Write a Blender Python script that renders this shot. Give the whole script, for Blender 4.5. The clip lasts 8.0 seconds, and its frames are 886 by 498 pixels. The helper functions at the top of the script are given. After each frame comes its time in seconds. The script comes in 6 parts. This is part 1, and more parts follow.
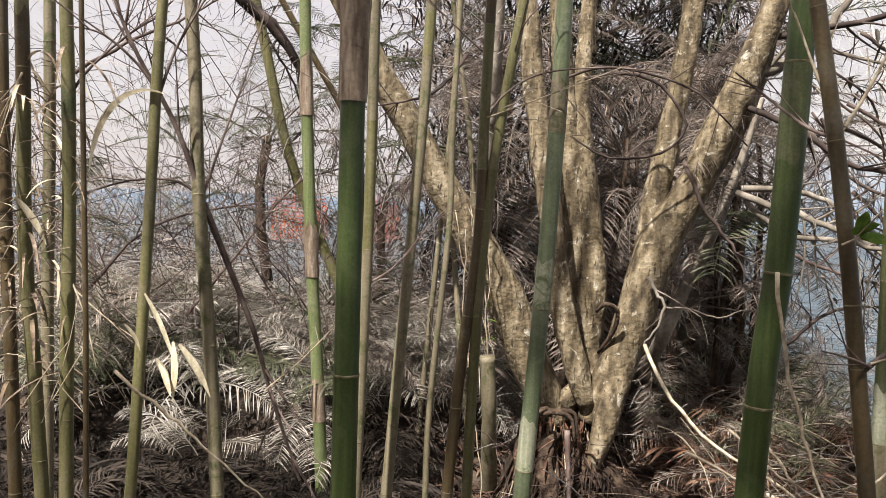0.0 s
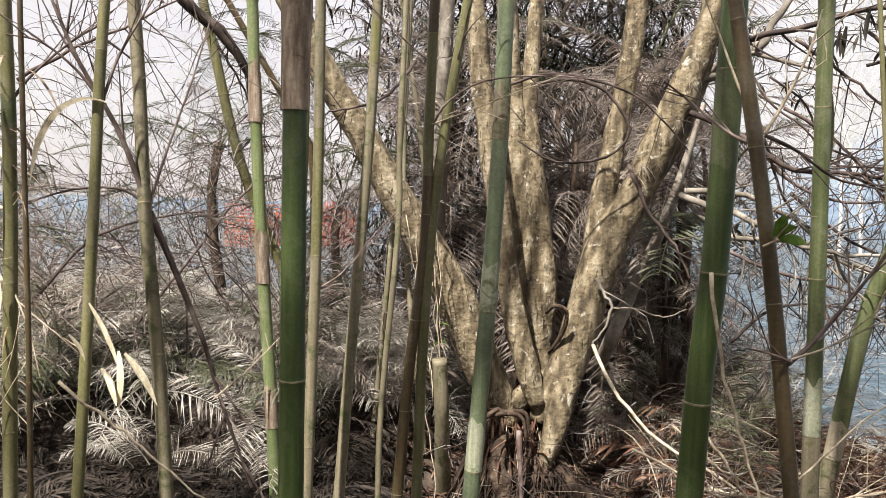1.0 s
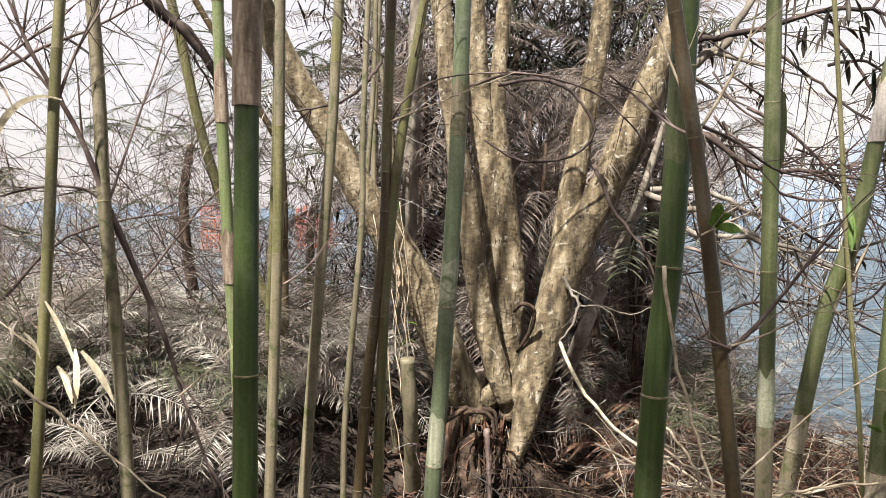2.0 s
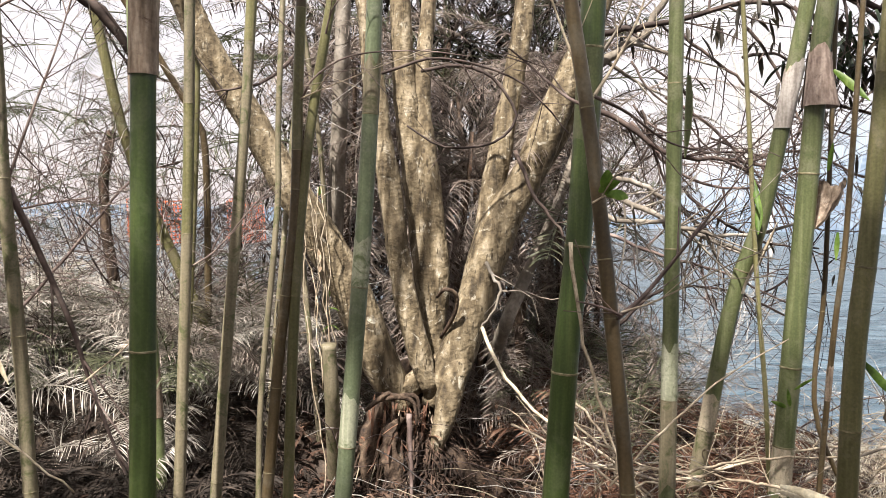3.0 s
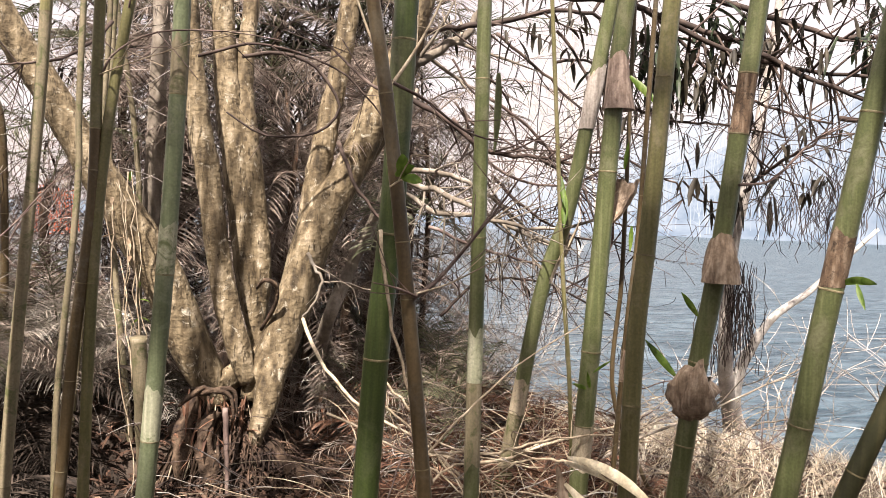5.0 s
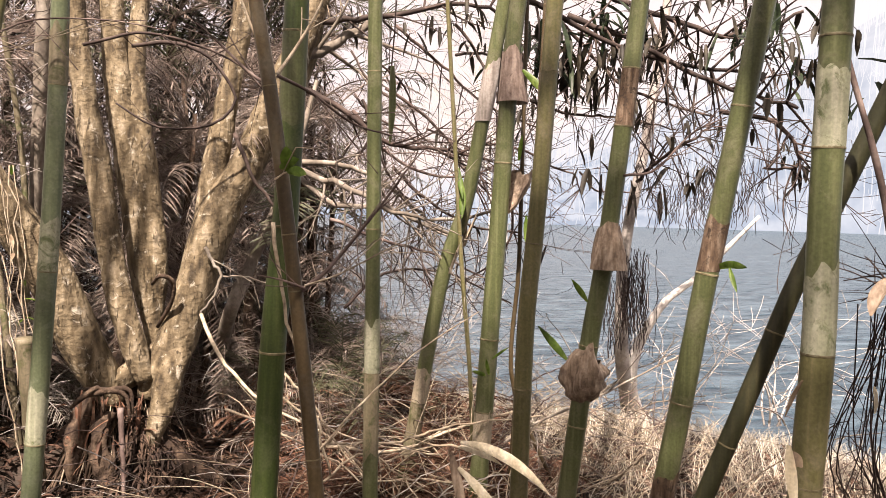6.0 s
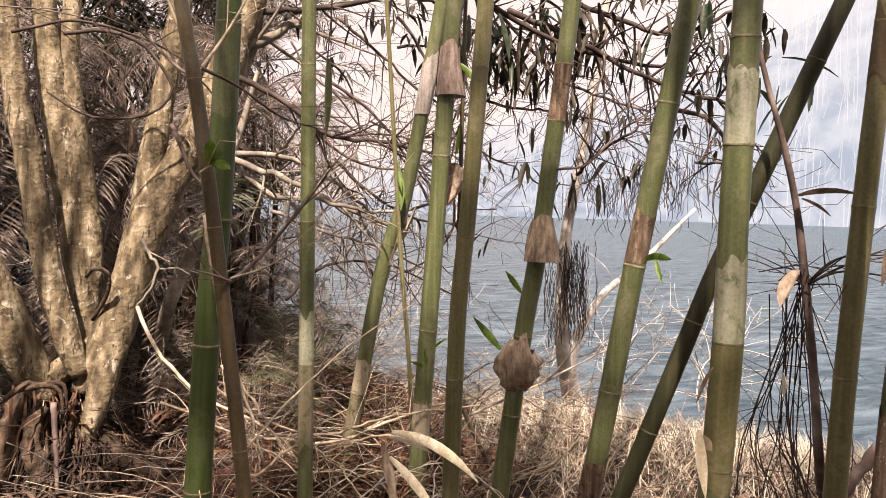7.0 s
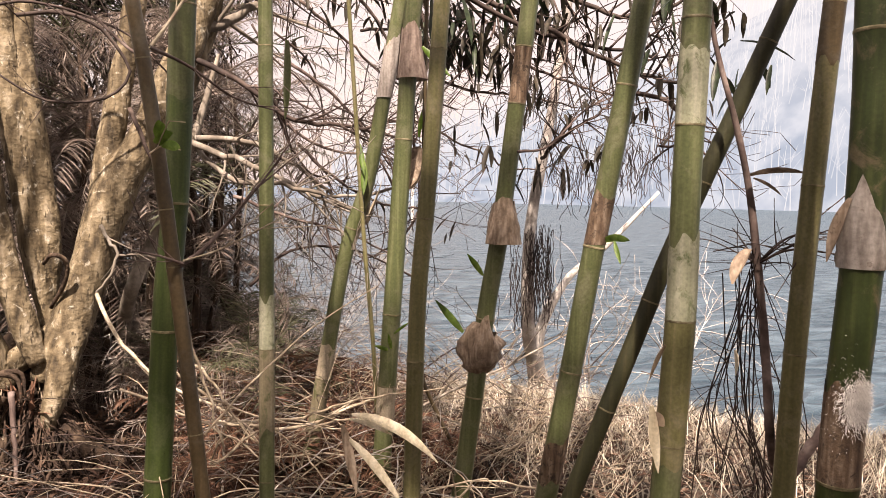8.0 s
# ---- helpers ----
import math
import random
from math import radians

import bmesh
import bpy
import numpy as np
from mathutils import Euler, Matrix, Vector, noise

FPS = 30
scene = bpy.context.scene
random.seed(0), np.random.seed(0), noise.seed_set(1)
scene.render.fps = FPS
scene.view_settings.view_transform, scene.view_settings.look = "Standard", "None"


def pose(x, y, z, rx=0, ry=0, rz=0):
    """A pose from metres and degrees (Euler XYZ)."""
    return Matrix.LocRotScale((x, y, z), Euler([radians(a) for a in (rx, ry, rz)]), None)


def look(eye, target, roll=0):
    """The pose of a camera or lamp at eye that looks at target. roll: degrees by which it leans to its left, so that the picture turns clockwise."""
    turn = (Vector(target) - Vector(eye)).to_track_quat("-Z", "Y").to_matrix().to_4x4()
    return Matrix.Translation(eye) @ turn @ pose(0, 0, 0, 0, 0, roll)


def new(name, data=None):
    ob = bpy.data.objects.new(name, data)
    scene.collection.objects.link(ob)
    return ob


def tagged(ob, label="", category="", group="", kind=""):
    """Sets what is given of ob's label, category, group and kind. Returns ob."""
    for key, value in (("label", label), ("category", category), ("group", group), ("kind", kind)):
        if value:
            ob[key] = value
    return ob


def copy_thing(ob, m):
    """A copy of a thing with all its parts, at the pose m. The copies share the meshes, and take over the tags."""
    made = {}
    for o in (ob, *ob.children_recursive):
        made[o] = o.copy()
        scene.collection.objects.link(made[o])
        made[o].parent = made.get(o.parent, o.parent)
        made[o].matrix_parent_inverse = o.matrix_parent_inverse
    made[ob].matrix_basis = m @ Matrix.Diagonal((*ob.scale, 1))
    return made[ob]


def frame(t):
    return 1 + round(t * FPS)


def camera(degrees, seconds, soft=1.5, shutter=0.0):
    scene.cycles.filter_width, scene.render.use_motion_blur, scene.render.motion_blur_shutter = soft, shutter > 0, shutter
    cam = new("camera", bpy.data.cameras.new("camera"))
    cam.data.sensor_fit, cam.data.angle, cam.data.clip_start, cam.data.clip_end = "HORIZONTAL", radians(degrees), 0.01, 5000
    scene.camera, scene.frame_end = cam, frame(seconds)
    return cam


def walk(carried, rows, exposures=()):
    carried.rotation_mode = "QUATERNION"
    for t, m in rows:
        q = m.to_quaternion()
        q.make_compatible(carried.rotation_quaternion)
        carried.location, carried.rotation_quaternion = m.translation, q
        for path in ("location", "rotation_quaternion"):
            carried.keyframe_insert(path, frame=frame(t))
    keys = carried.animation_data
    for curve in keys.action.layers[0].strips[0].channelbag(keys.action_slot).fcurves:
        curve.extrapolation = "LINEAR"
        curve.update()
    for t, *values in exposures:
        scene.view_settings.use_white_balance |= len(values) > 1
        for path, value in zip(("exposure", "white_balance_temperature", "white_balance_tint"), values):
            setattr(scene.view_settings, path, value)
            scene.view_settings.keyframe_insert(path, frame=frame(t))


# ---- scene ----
cam = camera(59.3, 8.0, soft=0.6)
PATH = [
    (0, (-0.524, 0.263, 1.577), (-0.644, 2.256, 1.466), 2.0),
    (0.5, (-0.481, 0.259, 1.565), (-0.532, 2.255, 1.453), 1.6),
    (1, (-0.473, 0.224, 1.587), (-0.492, 2.222, 1.487), 1.4),
    (1.2, (-0.479, 0.211, 1.591), (-0.495, 2.209, 1.497), 1.3),
    (2.3, (-0.319, 0.203, 1.539), (-0.259, 2.201, 1.459), 0.9),
    (2.5, (-0.29, 0.202, 1.529), (-0.191, 2.199, 1.452), 0.8),
    (3, (-0.257, 0.2, 1.482), (-0.098, 2.192, 1.4), 1.2),
    (3.5, (-0.227, 0.199, 1.477), (0.012, 2.183, 1.402), 1.4),
    (4, (-0.214, 0.181, 1.46), (0.08, 2.158, 1.389), 1.6),
    (4.5, (-0.176, 0.171, 1.455), (0.324, 2.106, 1.373), 2.0),
    (5, (-0.159, 0.16, 1.447), (0.399, 2.079, 1.373), 2.2),
    (5.2, (-0.148, 0.15, 1.445), (0.485, 2.047, 1.38), 2.0),
    (6.3, (-0.088, 0.087, 1.449), (0.706, 1.92, 1.351), 1.6),
    (6.5, (-0.073, 0.072, 1.449), (0.748, 1.893, 1.346), 1.7),
    (7, (-0.059, 0.049, 1.456), (0.819, 1.842, 1.349), 1.7),
    (7.5, (-0.065, 0.038, 1.461), (0.824, 1.825, 1.338), 1.7),
    (8, (-0.022, 0.03, 1.442), (0.921, 1.789, 1.303), 1.4),
]
EXPOSURES = [(0, 1.1, 6800, 10), (0.5, 1.23, 6600, 8), (1, 1.3, 6700, 8), (2.5, 1.42, 6700, 9), (3.5, 1.53, 6900, 12), (5, 1.52, 7300, 16), (6.5, 1.42, 7850, 22), (8, 1.38, 7950, 22)]
walk(cam, [(t, look(eye, target, roll)) for t, eye, target, roll in PATH], EXPOSURES)

# ---- daylight: hazy sun behind and to the left of the camera ----
SUN_FROM = Vector((-0.30, -0.48, 0.82)).normalized()
world = bpy.data.worlds.new("sky")
scene.world = world
world.use_nodes = True
wn = world.node_tree.nodes
sky = wn.new("ShaderNodeTexSky")
sky.sky_type, sky.sun_disc = "NISHITA", False
sky.sun_elevation = math.asin(SUN_FROM.z)
sky.sun_rotation = math.atan2(SUN_FROM.x, SUN_FROM.y)
sky.dust_density, sky.air_density, sky.ozone_density = 4.0, 1.0, 1.0
veil = wn.new("ShaderNodeMix")
veil.data_type = "RGBA"
veil.inputs["Factor"].default_value = 0.8
veil.inputs["B"].default_value = (4.5, 4.22, 4.36, 1)  # bright haze all over the sky
world.node_tree.links.new(sky.outputs[0], veil.inputs["A"])
world.node_tree.links.new(veil.outputs["Result"], wn["Background"].inputs[0])
wn["Background"].inputs[1].default_value = 0.094
sun = new("sun", bpy.data.lights.new("sun", "SUN"))
sun.data.energy, sun.data.angle, sun.data.color = 5.0, radians(1.5), (1.0, 0.95, 0.895)
sun.matrix_world = look(SUN_FROM * 30, (0, 0, 0))

# ---- materials ----


def material(name, colours, scale=(8, 8, 8), rough=0.7, bump=0.2, fine=60.0, vary=0.25, island=False, spots=None, spot_scale=30.0,
             spot_size=0.3, flecks=None, fleck_scale=60.0, sheen=0.0, through_light=0.0, detail=6.0, bump_dist=0.004):
    """Colours run along a stretched noise, with a finer grain, spots with an outline of their own, and a shift of tone from piece to piece."""
    m = bpy.data.materials.new(name)
    m.use_nodes = True
    nt = m.node_tree
    n, link = nt.nodes, nt.links.new
    bsdf = n["Principled BSDF"]
    co = n.new("ShaderNodeTexCoord")
    mp = n.new("ShaderNodeMapping")
    mp.inputs["Scale"].default_value = scale
    link(co.outputs["Object"], mp.inputs["Vector"])
    big = n.new("ShaderNodeTexNoise")
    big.inputs["Scale"].default_value, big.inputs["Detail"].default_value = 1.0, detail
    link(mp.outputs[0], big.inputs["Vector"])
    ramp = n.new("ShaderNodeValToRGB")
    el = ramp.color_ramp.elements
    while len(el) < len(colours):
        el.new(0.5)
    for i, c in enumerate(colours):
        el[i].position = 0.3 + 0.4 * i / max(1, len(colours) - 1)
        el[i].color = (*c, 1)
    link(big.outputs["Fac"], ramp.inputs[0])
    grain = n.new("ShaderNodeTexNoise")
    grain.inputs["Scale"].default_value, grain.inputs["Detail"].default_value = fine, 4.0
    link(co.outputs["Object"], grain.inputs["Vector"])
    last = ramp.outputs[0]
    if spots:
        vo = n.new("ShaderNodeTexNoise")
        vo.inputs["Scale"].default_value, vo.inputs["Detail"].default_value = spot_scale, 9.0
        vo.inputs["Roughness"].default_value, vo.inputs["Distortion"].default_value = 0.72, 0.8
        link(co.outputs["Object"], vo.inputs["Vector"])
        cut = n.new("ShaderNodeMapRange")
        cut.inputs["From Min"].default_value, cut.inputs["From Max"].default_value = 1 - spot_size - 0.05, 1 - spot_size + 0.06
        link(vo.outputs["Fac"], cut.inputs["Value"])
        mix = n.new("ShaderNodeMix")
        mix.data_type = "RGBA"
        mix.inputs["B"].default_value = (*spots, 1)
        link(cut.outputs[0], mix.inputs["Factor"])
        link(last, mix.inputs["A"])
        last = mix.outputs["Result"]
    if flecks:
        fl = n.new("ShaderNodeTexNoise")
        fl.inputs["Scale"].default_value, fl.inputs["Detail"].default_value, fl.inputs["Roughness"].default_value = fleck_scale, 6.0, 0.6
        link(mp.outputs[0] if fleck_scale < 10 else co.outputs["Object"], fl.inputs["Vector"])
        cut2 = n.new("ShaderNodeMapRange")
        cut2.inputs["From Min"].default_value, cut2.inputs["From Max"].default_value = 0.57, 0.63
        link(fl.outputs["Fac"], cut2.inputs["Value"])
        mix2 = n.new("ShaderNodeMix")
        mix2.data_type = "RGBA"
        mix2.inputs["B"].default_value = (*flecks, 1)
        link(cut2.outputs[0], mix2.inputs["Factor"])
        link(last, mix2.inputs["A"])
        last = mix2.outputs["Result"]
    hsv = n.new("ShaderNodeHueSaturation")
    link(last, hsv.inputs["Color"])
    if island:
        rnd = n.new("ShaderNodeNewGeometry").outputs["Random Per Island"]
    else:
        rnd = n.new("ShaderNodeObjectInfo").outputs["Random"]
    tone = n.new("ShaderNodeMapRange")
    tone.inputs["To Min"].default_value, tone.inputs["To Max"].default_value = 1 - vary, 1 + vary
    link(rnd, tone.inputs["Value"])
    mul = n.new("ShaderNodeMath")
    mul.operation = "MULTIPLY"
    gr = n.new("ShaderNodeMapRange")
    gr.inputs["From Min"].default_value, gr.inputs["From Max"].default_value = 0.3, 0.7
    gr.inputs["To Min"].default_value, gr.inputs["To Max"].default_value = 0.8, 1.18
    link(grain.outputs["Fac"], gr.inputs["Value"])
    link(tone.outputs[0], mul.inputs[0])
    link(gr.outputs[0], mul.inputs[1])
    link(mul.outputs[0], hsv.inputs["Value"])
    link(hsv.outputs[0], bsdf.inputs["Base Color"])
    rr = n.new("ShaderNodeMapRange")
    rr.inputs["To Min"].default_value, rr.inputs["To Max"].default_value = max(0.05, rough - 0.15), min(1, rough + 0.15)
    link(grain.outputs["Fac"], rr.inputs["Value"])
    link(rr.outputs[0], bsdf.inputs["Roughness"])
    bsdf.inputs["Specular IOR Level"].default_value = 0.35
    if sheen:
        bsdf.inputs["Sheen Weight"].default_value = sheen
    if bump:
        add = n.new("ShaderNodeMath")
        link(grain.outputs["Fac"], add.inputs[0])
        link(big.outputs["Fac"], add.inputs[1])
        bp = n.new("ShaderNodeBump")
        bp.inputs["Strength"].default_value, bp.inputs["Distance"].default_value = bump, bump_dist
        link(add.outputs[0], bp.inputs["Height"])
        link(bp.outputs[0], bsdf.inputs["Normal"])
    if through_light:
        tr = n.new("ShaderNodeBsdfTranslucent")
        link(hsv.outputs[0], tr.inputs["Color"])
        mx = n.new("ShaderNodeMixShader")
        mx.inputs[0].default_value = through_light
        link(bsdf.outputs[0], mx.inputs[1])
        link(tr.outputs[0], mx.inputs[2])
        link(mx.outputs[0], n["Material Output"].inputs["Surface"])
    return m


STALK = (62, 62, 2.5)
CULM = {
    "deep": material("culm_deep_green", [(0.028, 0.043, 0.014), (0.038, 0.058, 0.017), (0.063, 0.083, 0.029)], STALK, 0.36, 0.08, 120, 0.12, spots=(0.056, 0.073, 0.031), spot_scale=9, spot_size=0.45),
    "green": material("culm_green", [(0.059, 0.072, 0.031), (0.077, 0.091, 0.040), (0.116, 0.127, 0.064)], STALK, 0.36, 0.08, 120, 0.15, spots=(0.113, 0.118, 0.068), spot_scale=7, spot_size=0.45),
    "blue": material("culm_bloomed_green", [(0.085, 0.107, 0.061), (0.110, 0.134, 0.078), (0.157, 0.180, 0.112)], STALK, 0.36, 0.08, 120, 0.1, spots=(0.155, 0.174, 0.121), spot_scale=7, spot_size=0.45),
    "olive": material("culm_olive", [(0.091, 0.089, 0.040), (0.118, 0.113, 0.051), (0.163, 0.150, 0.077)], STALK, 0.36, 0.1, 120, 0.15, spots=(0.154, 0.139, 0.083), spot_scale=7, spot_size=0.45),
    "grey": material("culm_weathered_grey", [(0.131, 0.112, 0.074), (0.168, 0.146, 0.095), (0.222, 0.193, 0.136)], STALK, 0.6, 0.15, 120, 0.18, spots=(0.075, 0.085, 0.035), spot_scale=12, spot_size=0.44),
    "brown": material("culm_brown", [(0.051, 0.036, 0.018), (0.066, 0.048, 0.025), (0.097, 0.071, 0.039)], STALK, 0.36, 0.12, 120, 0.15, spots=(0.090, 0.076, 0.052), spot_scale=7, spot_size=0.45),
    "pale": material("culm_bare_pale", [(0.263, 0.225, 0.161), (0.325, 0.280, 0.207), (0.399, 0.354, 0.271)], STALK, 0.65, 0.2, 120, 0.12, spots=(0.13, 0.14, 0.07), spot_scale=16, spot_size=0.4),
    # shade on the culm that leans behind others, put into its skin colour
    "shade": material("culm_shaded", [(0.022, 0.024, 0.011), (0.029, 0.031, 0.015), (0.049, 0.046, 0.023)], STALK, 0.5, 0.1, 120, 0.12, spots=(0.16, 0.14, 0.09), spot_scale=45, spot_size=0.28),
    # deep green made darker to carry the shade on one thick culm
    "dark": material("culm_shaded_green", [(0.018, 0.029, 0.008), (0.025, 0.038, 0.010), (0.043, 0.056, 0.017)], STALK, 0.45, 0.08, 120, 0.1, spots=(0.10, 0.085, 0.05), spot_scale=10, spot_size=0.4),
    "light": material("culm_light_green", [(0.100, 0.126, 0.055), (0.127, 0.158, 0.068), (0.183, 0.211, 0.102)], STALK, 0.36, 0.08, 120, 0.1, spots=(0.164, 0.179, 0.099), spot_scale=7, spot_size=0.45),
    "bloom": material("culm_waxy_bloom", [(0.186, 0.200, 0.134), (0.235, 0.246, 0.174), (0.323, 0.327, 0.251)], STALK, 0.65, 0.1, 120, 0.1, spots=(0.08, 0.10, 0.045), spot_scale=14, spot_size=0.42),
    "scab": material("culm_scabbed", [(0.055, 0.034, 0.022), (0.13, 0.088, 0.058), (0.25, 0.195, 0.145)], (60, 60, 10), 0.75, 0.5, 120, 0.15, spots=(0.035, 0.024, 0.016), spot_scale=30, spot_size=0.42),
}
NODE = material("culm_node", [(0.07, 0.06, 0.03), (0.15, 0.13, 0.075), (0.24, 0.21, 0.14)], (30, 30, 60), 0.6, 0.3, 150, 0.3)
PALE_SHEATH = material("pale_sheath", [(0.2, 0.175, 0.155), (0.33, 0.3, 0.275), (0.47, 0.44, 0.41)], (50, 50, 9), 0.7, 0.35, 90, 0.15, spots=(0.12, 0.09, 0.07), spot_scale=14, spot_size=0.36, through_light=0.15)
SHEATH = material("dry_sheath", [(0.12, 0.088, 0.062), (0.225, 0.172, 0.128), (0.36, 0.295, 0.232)], (60, 60, 9), 0.75, 0.4, 90, 0.15, spots=(0.085, 0.052, 0.035), spot_scale=16, spot_size=0.37, through_light=0.15)
BARK = material("tree_bark", [(0.036, 0.027, 0.016), (0.10, 0.076, 0.045), (0.18, 0.144, 0.091), (0.285, 0.24, 0.17)], (20, 20, 5), 0.85, 0.9, 34, 0.06, spots=(0.47, 0.44, 0.36), spot_scale=13, spot_size=0.375, flecks=(0.06, 0.046, 0.028), fleck_scale=2.4, detail=10.0, bump_dist=0.016)
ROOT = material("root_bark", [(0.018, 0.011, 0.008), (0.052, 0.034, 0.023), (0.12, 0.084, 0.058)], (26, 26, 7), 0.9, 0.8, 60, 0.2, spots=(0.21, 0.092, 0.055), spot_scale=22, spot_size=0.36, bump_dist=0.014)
GREY_BARK = material("grey_bark", [(0.10, 0.085, 0.07), (0.19, 0.165, 0.135), (0.34, 0.31, 0.27)], (12, 12, 5), 0.85, 0.4, 50, 0.15, spots=(0.45, 0.43, 0.38), spot_scale=30, spot_size=0.33)
PALE_BARK = material("pale_bark", [(0.42, 0.40, 0.37), (0.58, 0.56, 0.53), (0.70, 0.68, 0.65)], (10, 10, 5), 0.8, 0.3, 50, 0.15)
TWIG = material("twig_brown", [(0.045, 0.031, 0.027), (0.115, 0.083, 0.074), (0.23, 0.182, 0.163)], (12, 12, 12), 0.8, 0.2, 80, 0.25)
DARK_TWIG = material("twig_dark", [(0.02, 0.013, 0.011), (0.052, 0.036, 0.031), (0.11, 0.082, 0.07)], (12, 12, 12), 0.8, 0.2, 80, 0.3)
DARK_SHEATH = material("stained_sheath", [(0.13, 0.095, 0.08), (0.215, 0.165, 0.14), (0.31, 0.25, 0.215)], (60, 60, 9), 0.75, 0.35, 90, 0.15, spots=(0.08, 0.05, 0.04), spot_scale=18, spot_size=0.36, through_light=0.15)
BLEACHED = material("bleached_twig", [(0.24, 0.22, 0.205), (0.40, 0.375, 0.35), (0.56, 0.535, 0.51)], (12, 12, 12), 0.8, 0.0, 80, 0.25)
STRAW = material("straw_stick", [(0.22, 0.17, 0.12), (0.36, 0.30, 0.22), (0.52, 0.46, 0.36)], (20, 20, 20), 0.7, 0.2, 80, 0.25)
DEAD_LEAF = material("dead_leaf", [(0.10, 0.07, 0.05), (0.20, 0.15, 0.10), (0.32, 0.26, 0.19)], (20, 20, 20), 0.75, 0.15, 90, 0.45, island=True, through_light=0.2)
PALE_LEAF = material("bleached_leaf", [(0.42, 0.36, 0.25), (0.58, 0.52, 0.38), (0.70, 0.65, 0.52)], (40, 40, 6), 0.65, 0.15, 120, 0.15, through_light=0.25)
FROND_DRY = material("frond_dry", [(0.21, 0.192, 0.168), (0.41, 0.38, 0.338), (0.64, 0.61, 0.565)], (9, 9, 9), 0.55, 0.0, 60, 0.45, island=True, through_light=0.3)
FROND_BROWN = material("frond_brown", [(0.13, 0.108, 0.092), (0.265, 0.222, 0.192), (0.45, 0.395, 0.35)], (9, 9, 9), 0.6, 0.0, 60, 0.4, island=True, through_light=0.35)
PALM_BROWN = material("palm_brown", [(0.07, 0.054, 0.045), (0.15, 0.118, 0.10), (0.285, 0.235, 0.205)], (9, 9, 9), 0.5, 0.0, 60, 0.45, island=True, through_light=0.25)
# blackish frond colour that stands in for deep shade on floor and in gaps
SHADE_FROND = material("shade_frond", [(0.012, 0.009, 0.007), (0.024, 0.018, 0.014), (0.06, 0.045, 0.035)], (9, 9, 9), 0.8, 0.0, 60, 0.4, island=True)
FROND_RUST = material("frond_rust", [(0.055, 0.024, 0.015), (0.14, 0.069, 0.043), (0.29, 0.185, 0.125)], (9, 9, 9), 0.65, 0.0, 60, 0.5, island=True, through_light=0.2)
FROND_GREEN = material("frond_green", [(0.04, 0.045, 0.026), (0.08, 0.09, 0.05), (0.16, 0.16, 0.10)], (9, 9, 9), 0.45, 0.0, 60, 0.4, island=True, through_light=0.25)
GREEN_LEAF = material("fresh_leaf", [(0.05, 0.10, 0.015), (0.10, 0.18, 0.03), (0.20, 0.29, 0.07)], (30, 30, 10), 0.45, 0.1, 90, 0.2, through_light=0.35)
DARK_LEAF = material("hanging_dark_leaf", [(0.012, 0.011, 0.008), (0.026, 0.022, 0.015), (0.055, 0.045, 0.028)], (20, 20, 20), 0.6, 0.1, 80, 0.4, island=True, through_light=0.15)
DARK_GREEN = material("dark_glossy_leaf", [(0.008, 0.014, 0.008), (0.018, 0.03, 0.015), (0.04, 0.06, 0.03)], (20, 20, 20), 0.4, 0.1, 80, 0.4, island=True, through_light=0.1)
LITTER = material("leaf_litter", [(0.035, 0.019, 0.013), (0.088, 0.05, 0.035), (0.22, 0.15, 0.107)], (6, 6, 6), 0.8, 0.1, 70, 0.5, island=True, through_light=0.1)
ROOT_LITTER = material("blackish_litter", [(0.016, 0.010, 0.008), (0.045, 0.028, 0.02), (0.13, 0.085, 0.06)], (6, 6, 6), 0.85, 0.1, 70, 0.6, island=True)
GRASS = material("dry_grass", [(0.38, 0.335, 0.265), (0.53, 0.485, 0.40), (0.68, 0.645, 0.565)], (3, 3, 3), 0.7, 0.0, 50, 0.4, island=True, through_light=0.4)
SOIL = material("soil", [(0.016, 0.011, 0.009), (0.04, 0.029, 0.023), (0.085, 0.066, 0.052)], (2.5, 2.5, 2.5), 0.95, 0.8, 25, 0.0, spots=(0.11, 0.078, 0.054), spot_scale=9, spot_size=0.4, bump_dist=0.03)
NET = material("orange_net", [(0.55, 0.10, 0.04), (0.65, 0.16, 0.06)], (2, 2, 2), 0.6, 0.0, 40, 0.1)


